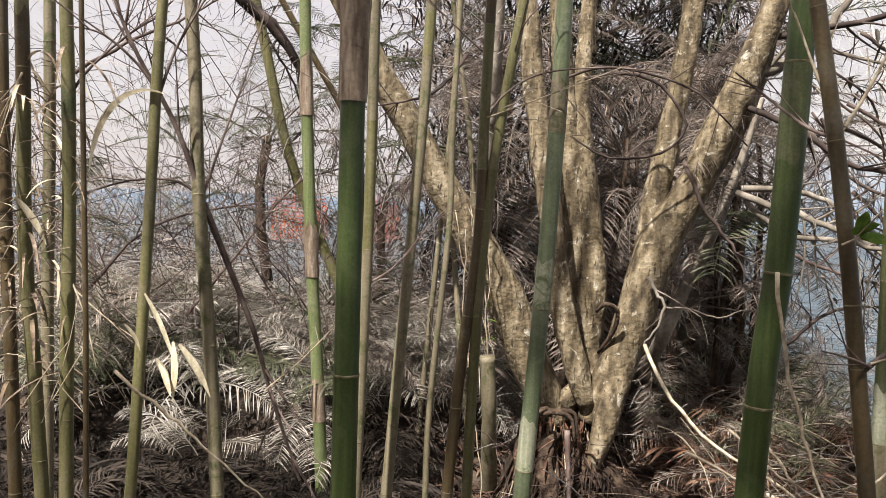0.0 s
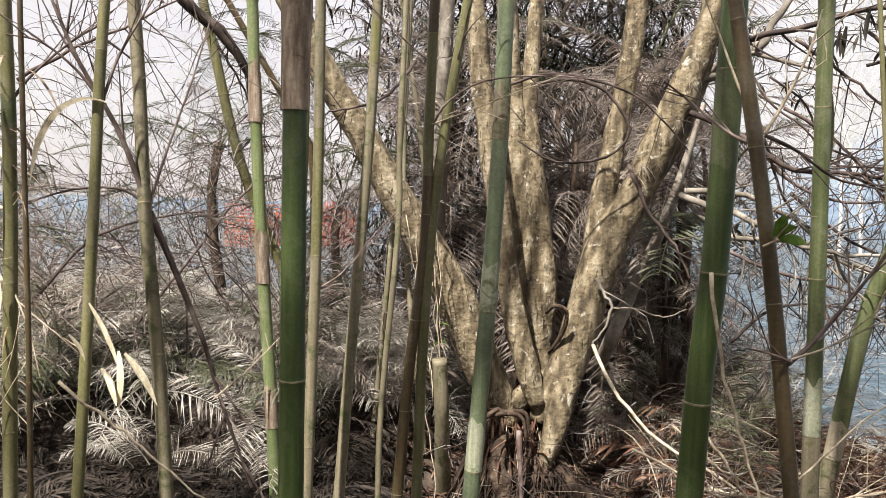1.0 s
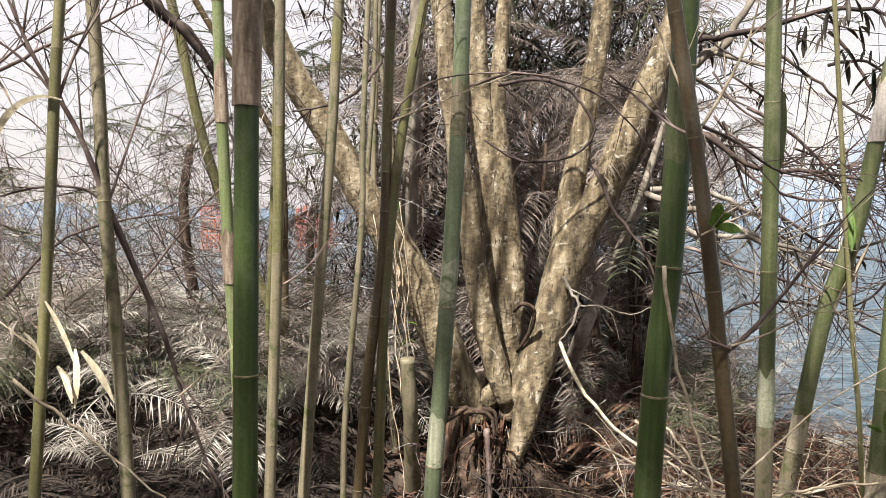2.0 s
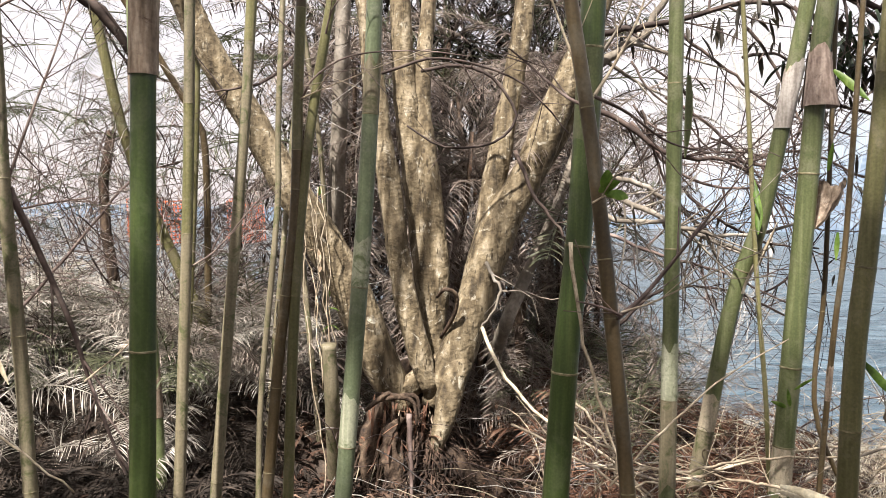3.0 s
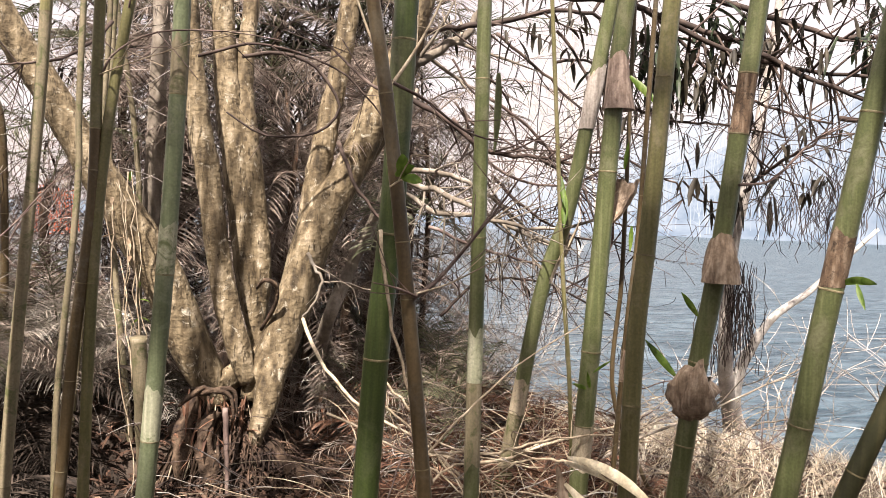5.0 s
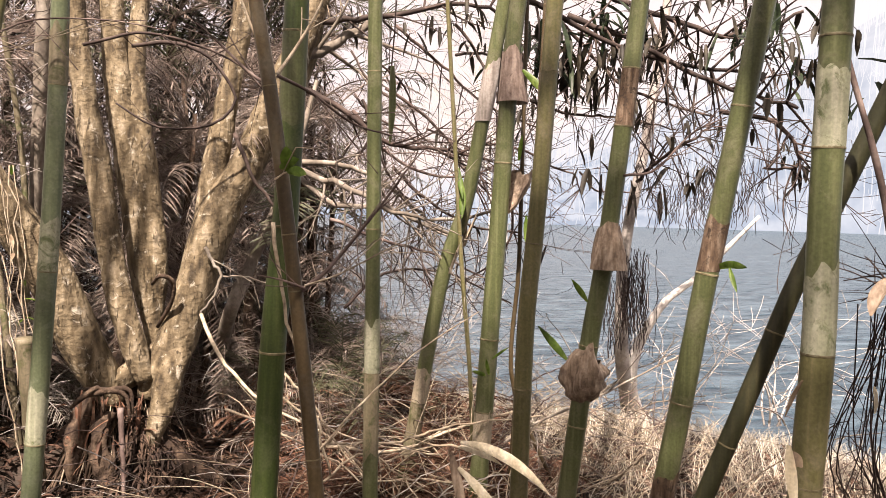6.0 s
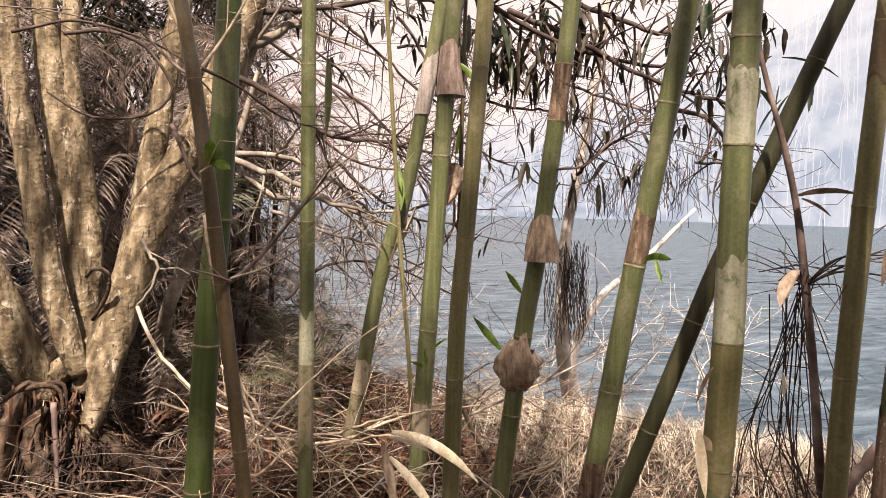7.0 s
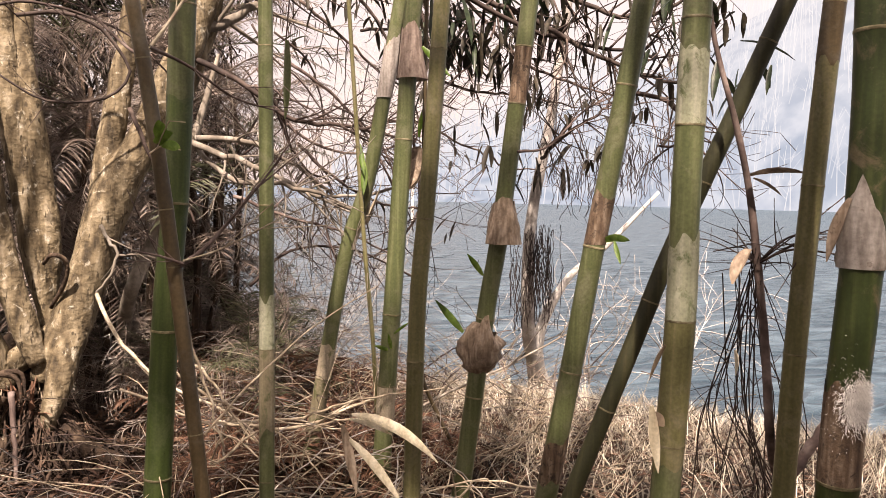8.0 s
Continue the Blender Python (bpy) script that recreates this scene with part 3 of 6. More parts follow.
culm("D", [(0.477, 2.931, 2.294), (0.466, 2.936, 1.870), (0.448, 2.942, 1.395), (0.420, 2.952, 1.047), (0.400, 2.959, 0.607)],
     0.0476, [2.09, 1.39, 0.93], "deep", "thick deep green leaning bamboo culm", [(1.74, 2.09, "green")])
culm("K", [(0.183, 2.048, 2.005), (0.229, 2.037, 1.738), (0.268, 2.026, 1.469), (0.318, 2.011, 1.064), (0.346, 2.002, 0.817)],
     0.0186, [1.75, 1.39, 1.25, 0.83], "brown", "dark brown bamboo culm with a knotted side branch", [(1.39, 1.75, "brown")])
culm("E", [(0.724, 2.790, 2.231), (0.735, 2.786, 1.391), (0.739, 2.785, 0.983), (0.743, 2.783, 0.527)],
     0.0272, [1.95, 1.39, 0.87], "green", "straight mid-green bamboo culm with whitish bloom", [(0.87, 1.08, "bloom"), (0.53, 0.87, "grey")])
culm("F", [(1.640, 3.608, 2.493), (1.512, 3.676, 1.577), (1.444, 3.709, 1.312), (1.385, 3.737, 1.043), (1.260, 3.793, 0.153)],
     0.0382, [1.93, 1.26, 0.49], "green", "leaning green bamboo culm with peeled straw-coloured stretches", [(1.93, 2.24, "pale"), (0.49, 0.69, "pale"), (0.15, 0.49, "grey")])
culm("G", [(1.608, 3.395, 2.434), (1.588, 3.407, 2.199), (1.569, 3.418, 1.720), (1.528, 3.441, 0.735), (1.509, 3.452, 0.276)],
     0.0443, [2.00, 1.70, 0.86, 0.51], "green", "bright green bamboo culm with hanging dry sheaths", [(0.28, 0.51, "pale"), (0.86, 1.70, "green")])
culm("H", [(1.211, 2.370, 2.175), (1.188, 2.384, 1.636), (1.174, 2.393, 1.363), (1.157, 2.402, 1.085), (1.152, 2.405, 0.559)],
     0.0302, [1.93, 1.36, 0.87], "olive", "dark olive bamboo culm with a scaly ring", [(1.36, 1.93, "olive")])
culm("I", [(1.790, 2.698, 2.326), (1.751, 2.728, 1.826), (1.702, 2.763, 1.246), (1.670, 2.786, 0.977), (1.615, 2.823, 0.380)],
     0.0383, [2.05, 1.82, 1.25, 0.93], "green", "green bamboo culm with brown scars and papery husks", [(1.82, 2.05, "scab")])
culm("J", [(1.975, 2.238, 2.216), (1.882, 2.321, 1.432), (1.851, 2.347, 1.176), (1.807, 2.383, 0.783), (1.751, 2.426, 0.330)],
     0.0414, [1.86, 1.26, 0.78], "green", "leaning green bamboo culm with a scabbed brown band", [(1.27, 1.49, "scab"), (0.33, 0.54, "scab")])
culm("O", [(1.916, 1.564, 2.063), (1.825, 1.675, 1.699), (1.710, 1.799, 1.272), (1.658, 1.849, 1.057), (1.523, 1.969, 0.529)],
     0.0281, [1.91, 1.50, 1.13, 0.78], "shade", "bamboo culm leaning steeply behind others, blackened for shade")
culm("N", [(1.439, 1.460, 1.975), (1.435, 1.464, 1.631), (1.433, 1.466, 1.420), (1.434, 1.466, 1.135), (1.422, 1.478, 0.722)],
     0.0376, [1.89, 1.63, 1.14, 0.82], "green", "thick yellow-green bamboo culm with white patches", [(1.63, 1.84, "bloom"), (1.14, 1.38, "bloom"), (0.72, 1.14, "olive")])
culm("P", [(1.818, 1.358, 2.006), (1.811, 1.369, 1.793), (1.801, 1.382, 1.502), (1.789, 1.399, 1.037), (1.784, 1.406, 0.695)],
     0.0292, [1.96, 1.49, 1.04], "olive", "olive-brown bamboo culm near the river bank", [(1.79, 2.01, "brown")])
culm("Q", [(1.562, 1.079, 1.874), (1.565, 1.074, 1.638), (1.564, 1.077, 1.312), (1.556, 1.088, 1.051), (1.552, 1.095, 0.793)],
     0.0441, [1.81, 1.31, 0.83], "dark", "thick green bamboo culm, darkened for shade, with whitish mould spots", [(0.83, 1.08, "scab")])

sheath("A", 1.856, 2.174, 0.004, -80, 350, 0.05)
sheath("A", 2.090, 2.75, 0.008, -100, 350, 0.1)
sheath("B", 2.005, 2.299, -0.003, -60, 350, 0.25, point=0.45)
sheath("B", 1.193, 1.466, 0.004, -60, 350, 0.3, point=0.45)
sheath("B", 0.449, 0.723, -0.003, -60, 350, 0.25, point=0.45)
sheath("G", 1.985, 2.222, 0.0, -10, 340, 0.12, skirt=0.05, mat=DARK_SHEATH)
sheath("G", 1.464, 1.666, 0.05, 20, 150, 0.25, belly=0.04, lean=0.07)
sheath("I", 1.246, 1.456, 0.0, -60, 330, 0.2, skirt=0.055, belly=0.008, point=0.3)
sheath("I", 0.705, 0.915, 0.012, -125, 345, 0.3, belly=0.048, lean=0.01)
sheath("F", 1.918, 2.193, 0.004, -60, 240, 0.22, mat=PALE_SHEATH)
sheath("F", 1.154, 1.393, 0.03, -20, 110, 0.6, mat=STRAW)
sheath("Q", 1.306, 1.497, 0.0, -160, 190, 0.1, belly=0.004, point=1.0, mat=PALE_SHEATH)

# ---- the large many-stemmed tree ----
TREE_AT = Vector((0.0, 4.55, 0.0))
big_tree = thing("tree", TREE_AT, "many-stemmed tree with mottled beige bark and bare boughs", "tree")


def limb(pts, radii, name="limb", mat=BARK, parent=None, sides=20, rough=0.11, n=26, seed=0.0, label="", flute=0.0):
    parent = parent or big_tree
    line = spline(pts, n)
    rr = [np.interp(i / n * (len(radii) - 1), range(len(radii)), radii) for i in range(n + 1)]
    at = parent.matrix_basis.translation
    b = Build().tube([p - at for p in line], rr, sides, True, rough, seed=seed, flute=flute)
    return part(name, b.mesh(name, mat), parent, label)


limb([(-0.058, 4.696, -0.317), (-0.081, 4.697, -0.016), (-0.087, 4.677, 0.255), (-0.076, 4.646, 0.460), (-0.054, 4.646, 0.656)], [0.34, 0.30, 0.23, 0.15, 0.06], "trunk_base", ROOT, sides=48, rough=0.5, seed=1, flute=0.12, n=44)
limb([(-0.114, 4.460, 0.416), (-0.201, 4.480, 0.578), (-0.308, 4.500, 0.800), (-0.446, 4.500, 1.112), (-0.626, 4.500, 1.419), (-0.816, 4.500, 1.722), (-0.991, 4.520, 2.025), (-1.188, 4.530, 2.323), (-1.336, 4.540, 2.621), (-1.483, 4.550, 2.917), (-1.629, 4.560, 3.212), (-1.790, 4.600, 3.547)],
     [0.0562, 0.1000, 0.1126, 0.1119, 0.1020, 0.0890, 0.0812, 0.0778, 0.0745, 0.0713, 0.0680, 0.0637], seed=2, n=80, rough=0.09)
limb([(0.026, 4.400, 0.540), (-0.032, 4.420, 0.722), (-0.097, 4.450, 0.935), (-0.133, 4.480, 1.118), (-0.172, 4.500, 1.366), (-0.214, 4.540, 1.646), (-0.262, 4.570, 1.898), (-0.301, 4.600, 2.151), (-0.335, 4.650, 2.442), (-0.373, 4.700, 2.769), (-0.445, 4.800, 3.438)],
     [0.0462, 0.0648, 0.0666, 0.0638, 0.0639, 0.0674, 0.0645, 0.0616, 0.0605, 0.0578, 0.0537], seed=3, n=66, rough=0.14)
limb([(0.090, 4.600, 0.577), (0.067, 4.650, 0.780), (0.035, 4.680, 0.972), (0.006, 4.700, 1.167), (-0.026, 4.740, 1.428), (-0.057, 4.770, 1.692), (-0.100, 4.800, 1.957), (-0.130, 4.840, 2.193), (-0.151, 4.870, 2.430), (-0.170, 4.900, 2.769), (-0.198, 4.980, 3.462)],
     [0.0355, 0.0489, 0.0654, 0.0754, 0.0759, 0.0828, 0.0797, 0.0718, 0.0654, 0.0606, 0.0544], seed=4, n=64, rough=0.12)
limb([(0.073, 4.680, 0.742), (0.080, 4.690, 0.906), (0.084, 4.690, 1.037), (0.075, 4.700, 1.201), (0.043, 4.740, 1.430), (0.010, 4.770, 1.694), (-0.023, 4.810, 1.960), (-0.036, 4.860, 2.199), (-0.015, 4.920, 2.513), (0.016, 5.000, 2.907), (0.064, 5.100, 3.594)],
     [0.0262, 0.0525, 0.0656, 0.0689, 0.0726, 0.0762, 0.0700, 0.0571, 0.0476, 0.0448, 0.0385], seed=14, n=64, rough=0.12)
limb([(0.037, 4.440, 0.437), (0.092, 4.460, 0.558), (0.158, 4.480, 0.681), (0.228, 4.500, 0.884), (0.297, 4.530, 1.104), (0.359, 4.550, 1.311), (0.459, 4.570, 1.536), (0.554, 4.580, 1.698), (0.634, 4.580, 1.876), (0.707, 4.580, 2.070), (0.780, 4.580, 2.247), (0.859, 4.580, 2.457), (0.925, 4.580, 2.634), (0.991, 4.600, 2.832), (1.109, 4.620, 3.257), (1.238, 4.650, 3.657)],
     [0.0623, 0.0970, 0.1037, 0.1041, 0.1048, 0.1115, 0.1024, 0.0930, 0.0962, 0.0930, 0.0865, 0.0769, 0.0704, 0.0643, 0.0580, 0.0486], seed=5, n=90, rough=0.1)
limb([(0.269, 4.560, 1.053), (0.327, 4.600, 1.308), (0.364, 4.620, 1.502), (0.388, 4.640, 1.697), (0.431, 4.660, 1.958), (0.477, 4.680, 2.205), (0.515, 4.700, 2.437), (0.555, 4.730, 2.754), (0.594, 4.760, 3.154), (0.640, 4.800, 3.628)],
     [0.0479, 0.0709, 0.0776, 0.0713, 0.0650, 0.0587, 0.0589, 0.0575, 0.0528, 0.0447], seed=6, n=60, rough=0.12)
limb([(0.523, 4.660, 1.571), (0.627, 4.660, 1.769), (0.759, 4.660, 2.017), (0.861, 4.670, 2.265), (0.930, 4.670, 2.527), (0.958, 4.670, 2.819), (0.966, 4.680, 3.336)],
     [0.0555, 0.0719, 0.0752, 0.0687, 0.0621, 0.0587, 0.0488], seed=7, n=46)
limb([(0.236, 4.500, 0.789), (0.170, 4.440, 0.657), (0.127, 4.380, 0.514), (0.095, 4.330, 0.387), (0.066, 4.320, 0.267), (0.056, 4.400, 0.150), (0.051, 4.520, -0.001)],
     [0.0474, 0.0841, 0.0768, 0.0608, 0.0425, 0.0340, 0.0255], "root", seed=9, n=44, rough=0.16)
limb([(-0.163, 4.440, 0.499), (-0.060, 4.480, 0.566), (0.051, 4.510, 0.627), (0.146, 4.530, 0.704)],
     [0.0403, 0.0595, 0.0727, 0.0636], "burl", seed=15, n=24, rough=0.3, flute=0.1)
limb([(0.084, 4.488, 0.812), (0.144, 4.383, 0.952), (0.149, 4.332, 1.064), (0.086, 4.307, 1.099), (0.051, 4.390, 1.048)], [0.010, 0.012, 0.012, 0.011, 0.008], "branch_stub", ROOT, seed=8, sides=10, n=18)
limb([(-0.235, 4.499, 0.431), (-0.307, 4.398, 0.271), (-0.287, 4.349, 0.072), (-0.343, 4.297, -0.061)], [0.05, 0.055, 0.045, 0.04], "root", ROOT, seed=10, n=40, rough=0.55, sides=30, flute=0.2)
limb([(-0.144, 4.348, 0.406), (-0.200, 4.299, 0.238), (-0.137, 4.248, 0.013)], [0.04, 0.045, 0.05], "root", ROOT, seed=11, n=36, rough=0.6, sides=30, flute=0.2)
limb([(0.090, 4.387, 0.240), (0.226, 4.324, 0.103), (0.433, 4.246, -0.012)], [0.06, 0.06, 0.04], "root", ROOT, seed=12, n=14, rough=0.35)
for i, (p, q) in enumerate((((-0.294, 4.298, 0.495), (-0.058, 4.276, 0.530)), ((-0.266, 4.319, 0.535), (-0.073, 4.256, 0.505)), ((-0.323, 4.318, 0.446), (-0.192, 4.259, 0.549)))):
    p, q = Vector(p), Vector(q)
    limb([p, p.lerp(q, 0.5) + Vector((0, -0.04, 0.02)), q, q + Vector((0.02, -0.02, -0.12))], [0.008, 0.016, 0.012, 0.006], "root", ROOT, sides=8, seed=13 + i, n=10)
rng = random.Random(5)
for i in range(150):
    a = rng.uniform(-1.1, 1.1)
    p = Vector((-0.084, 4.647, 0.411)) + Vector((0.26 * math.sin(a), -0.24 * math.cos(a), rng.uniform(-0.25, 0.03)))
    q = Vector((p.x + rng.uniform(-0.1, 0.1) + 0.12 * math.sin(a), p.y - rng.uniform(0.08, 0.2), -0.02))
    limb([p, p.lerp(q, 0.5) + Vector((rng.uniform(-0.05, 0.05), -0.03, 0)), q], [0.003, rng.uniform(0.003, 0.009), 0.003], "aerial_root", ROOT if i % 4 else STRAW, sides=6, seed=20 + i, n=8, rough=0.3)


strips = Build()
for i in range(110):
    a = rng.uniform(-1.0, 1.0)
    p = Vector((-0.12, 4.62, 0.40)) + Vector((0.27 * math.sin(a), -0.27 * math.cos(a), rng.uniform(-0.28, 0.12)))
    strips.blade(p - TREE_AT, (rng.gauss(0, 0.4), rng.uniform(-0.7, 0.1), rng.uniform(-1.6, 0.4)), rng.uniform(0.06, 0.24), rng.uniform(0.006, 0.02), rng.uniform(0.3, 1.6), 0.6, 5)
tagged(part("bark_strips", strips.mesh("bark_strips", FROND_RUST), big_tree, "frayed reddish strips of torn bark"), kind="stuff")


def grow(b, p, d, length, r, depth, rng, curl=0.5, split=0.55, lift=0.1, sides=4, bits=None, least=0.0016):
    """A bare branch that winds, thins and throws off side twigs."""
    steps = max(3, int(length / 0.07))
    pts, rad = [p.copy()], [r]
    bend = Vector((rng.uniform(-1, 1), rng.uniform(-1, 1), rng.uniform(-0.6, 0.8))) * curl
    for i in range(steps):
        bend = (bend + Vector((rng.uniform(-1, 1), rng.uniform(-1, 1), rng.uniform(-0.8, 0.8))) * curl * 0.8) * 0.85
        d = (d + bend * 0.16 + Vector((0, 0, lift * 0.12))).normalized()
        p = p + d * (length / steps)
        pts.append(p.copy())
        rad.append(max(least, r * (1 - 0.75 * (i + 1) / steps)))
        if depth > 0 and i > 0 and rng.random() < split:
            side = d.orthogonal().normalized()
            side.rotate(Matrix.Rotation(rng.uniform(0, 6.28), 3, d))
            grow(b, p, (d * rng.uniform(0.5, 1.1) + side).normalized(), length * rng.uniform(0.35, 0.65), rad[-1] * 0.65, depth - 1, rng, curl, split, lift, sides, bits, least)
    if bits is not None and depth <= 1:
        bits.append((p.copy(), d.copy()))
    b.tube(pts, rad, sides if r < 0.012 else 7, cap=False)


def bough(pts, r, seed, name="bough", mat=TWIG, parent=None, twigs=10, size=0.6, depth=2, curl=0.6, lift=0.0, leaves=None, label=""):
    """A drawn branch with winding side twigs and, where asked, dead leaves that hang from them."""
    parent = parent or big_tree
    at = parent.matrix_basis.translation
    rng = random.Random(seed)
    line = spline(pts, 18)
    b, bits, sides = Build(), [], []
    jog = min(0.008, 0.3 * r)
    line = [p + Vector((rng.gauss(0, jog), rng.gauss(0, jog), rng.gauss(0, jog))) for p in line]
    b.tube([p - at for p in line], [r * (1 - 0.55 * i / 18) for i in range(19)], 8, True)
    for i in range(twigs):
        k = rng.randrange(3, 18)
        d = (line[k] - line[k - 1]).normalized()
        side = d.orthogonal()
        side.rotate(Matrix.Rotation(rng.uniform(0, 6.28), 3, d))
        tb = Build()
        grow(tb, line[k] - at, (d * 0.7 + side).normalized(), size * rng.uniform(0.5, 1.1), r * 0.4, depth, rng, curl, 0.4, lift, 4, bits)
        sides.append(tb)
    bits.append((line[-1] - at, line[-1] - line[-2]))
    ob = part(name, b.mesh(name, mat), parent, label)
    for tb in sides:
        part("twig", tb.mesh("twig", mat), ob)
    if leaves:
        lb = Build()
        for p, d in bits:
            for _ in range(rng.randrange(*leaves)):
                lb.blade(p + Vector((rng.uniform(-0.03, 0.03), rng.uniform(-0.03, 0.03), 0)), (rng.uniform(-0.6, 0.6), rng.uniform(-0.6, 0.6), rng.uniform(-1.6, -0.2)),
                         rng.uniform(0.06, 0.17), rng.uniform(0.015, 0.036), 0.5, 0.7, 3)
        part("foliage", lb.mesh("foliage", DARK_LEAF), ob, "shrivelled dark brown hanging leaves")
    return ob


bough([(0.764, 4.462, 1.696), (0.932, 4.216, 1.611), (1.108, 4.059, 1.526), (1.307, 3.989, 1.430), (1.624, 3.963, 1.321)], 0.02, 1, mat=GREY_BARK, twigs=12)
bough([(0.797, 4.455, 1.659), (0.965, 4.207, 1.491), (1.134, 3.945, 1.483), (1.405, 3.841, 1.422), (1.777, 3.887, 1.479)], 0.016, 2, mat=GREY_BARK, twigs=12)
bough([(0.816, 4.553, 1.729), (1.132, 4.471, 1.709), (1.419, 4.481, 1.559), (1.753, 4.563, 1.332)], 0.018, 3, mat=GREY_BARK, twigs=12)
bough([(0.768, 4.563, 2.178), (1.030, 4.396, 2.033), (1.310, 4.308, 1.838), (1.614, 4.296, 1.824), (1.921, 4.263, 1.774)], 0.018, 4, mat=DARK_TWIG, twigs=14)
bough([(0.816, 4.574, 2.313), (1.038, 4.601, 2.420), (1.269, 4.638, 2.617), (1.497, 4.665, 3.005)], 0.035, 5, mat=GREY_BARK, twigs=8)
bough([(0.910, 4.583, 2.534), (1.286, 4.527, 2.594), (1.853, 4.518, 2.736), (2.220, 4.558, 2.682)], 0.02, 6, mat=DARK_TWIG, twigs=14, leaves=(1, 3))
bough([(-0.053, 4.459, 2.273), (0.144, 4.349, 2.286), (0.321, 4.333, 2.226), (0.445, 4.316, 2.025), (0.331, 4.331, 1.885), (0.070, 4.354, 1.854), (-0.132, 4.360, 1.958)], 0.011, 7, "vine", DARK_TWIG, twigs=5, size=0.3)
bough([(0.313, 4.384, 1.237), (0.345, 4.35, 1.17), (0.386, 4.324, 1.090), (0.340, 4.29, 0.99), (0.279, 4.262, 0.903)], 0.011, 8, "vine", GREY_BARK, twigs=2, size=0.3, depth=1)
bough([(0.386, 4.324, 1.090), (0.505, 4.307, 1.093), (0.674, 4.378, 1.043), (0.795, 4.353, 1.094)], 0.006, 9, "vine", GREY_BARK, twigs=4, size=0.3, depth=1)
bough([(0.450, 4.316, 1.846), (0.530, 4.202, 1.606), (0.682, 4.173, 1.405), (0.745, 4.159, 1.259)], 0.012, 10, "vine", DARK_TWIG, twigs=3, size=0.3, depth=1)
bough([(-0.678, 4.328, 2.354), (-0.821, 4.003, 2.114), (-1.055, 3.853, 2.028)], 0.01, 11, "vine", DARK_TWIG, twigs=5, size=0.4)
bough([(-0.267, 4.099, 2.187), (-0.018, 4.093, 2.267), (0.234, 4.072, 2.233), (0.459, 4.038, 2.126), (0.657, 3.998, 1.905)], 0.008, 12, "vine", DARK_TWIG, twigs=6, size=0.3)

# ---- branches over the river, to the right ----
river_tree = thing("tree", (3.544, 5.031, -0.150), "slim bare tree on the bank with hanging dark dead leaves", "tree")
limb([(3.544, 5.031, -0.150), (3.157, 4.633, 0.541), (3.152, 4.637, 1.230), (3.242, 4.572, 1.951), (3.313, 4.520, 2.696), (3.357, 4.487, 3.236)], [0.0529, 0.0488, 0.0407, 0.0366, 0.0325, 0.0244], "trunk", BLEACHED, river_tree, 10, seed=30)
limb([(3.643, 5.014, -0.200), (3.328, 4.757, 0.343), (3.478, 4.646, 0.816), (3.753, 4.552, 1.071), (4.103, 4.371, 1.499)], [0.0569, 0.0488, 0.0285, 0.0224, 0.0122], "limb", PALE_BARK, river_tree, 10, seed=31)
for s, pts in enumerate((
        [(1.596, 4.126, 2.691), (1.968, 3.955, 2.643), (2.353, 3.848, 2.454), (2.803, 3.650, 2.314), (3.107, 3.386, 2.244)],
        [(2.263, 4.020, 2.604), (2.542, 3.843, 2.476), (2.862, 3.472, 2.200), (3.096, 3.116, 2.043)],
        [(2.534, 4.088, 2.790), (2.867, 3.854, 2.618), (3.168, 3.602, 2.509), (3.387, 3.391, 2.624)],
        [(3.086, 4.439, 1.703), (3.082, 4.193, 1.843), (3.093, 3.930, 1.936), (3.194, 3.846, 2.041)],
        [(2.890, 3.448, 2.044), (3.019, 3.194, 1.970), (3.105, 3.107, 1.761), (2.985, 3.226, 1.729)],
        [(2.057, 4.357, 2.850), (2.417, 4.277, 2.610), (2.717, 4.207, 2.319), (2.950, 4.042, 2.180), (3.193, 3.847, 2.075)])):
    bough(pts, 0.014 + 0.006 * (s < 3), 40 + s, "bough", DARK_TWIG, river_tree, 20, 0.55, 2, 0.7, -0.1, (0, 3) if s < 3 else None)

for s, pts in enumerate((
        [(1.365, 4.606, 2.201), (1.696, 4.587, 1.985), (1.937, 4.589, 1.687), (2.085, 4.628, 1.446)], [(1.448, 4.683, 2.595), (1.752, 4.672, 2.381), (2.057, 4.642, 2.156), (2.425, 4.440, 1.985)],
        [(1.148, 4.570, 2.046), (1.446, 4.578, 1.764), (1.833, 4.527, 1.680), (2.176, 4.468, 1.833)], [(1.415, 4.589, 1.729), (1.612, 4.513, 1.534), (1.937, 4.478, 1.375), (2.176, 4.354, 1.352)],
        [(1.043, 4.600, 1.410), (1.335, 4.511, 1.289), (1.688, 4.482, 1.198), (2.041, 4.426, 1.037)], [(1.183, 4.769, 0.852), (1.408, 4.697, 1.073), (1.763, 4.559, 1.090), (2.183, 4.464, 0.894)],
        [(-2.752, 4.287, 2.207), (-2.534, 4.401, 2.382), (-2.245, 4.529, 2.569), (-1.993, 4.622, 2.753)], [(-2.185, 5.190, 2.942), (-2.013, 5.245, 2.639), (-1.834, 5.295, 2.328), (-1.683, 5.332, 1.934)],
        [(-2.294, 4.725, 0.873), (-2.028, 4.821, 1.246), (-1.719, 4.912, 1.663), (-1.458, 4.971, 1.776)], [(-2.791, 4.494, 1.012), (-2.556, 4.612, 1.335), (-2.303, 4.721, 1.473), (-1.909, 4.859, 1.554)])):
    bough(pts, 0.011, 60 + s, "bough", DARK_TWIG if s % 2 else TWIG, river_tree if s < 6 else big_tree, 16, 0.6, 2, 0.7, -0.1)
rng = random.Random(86)
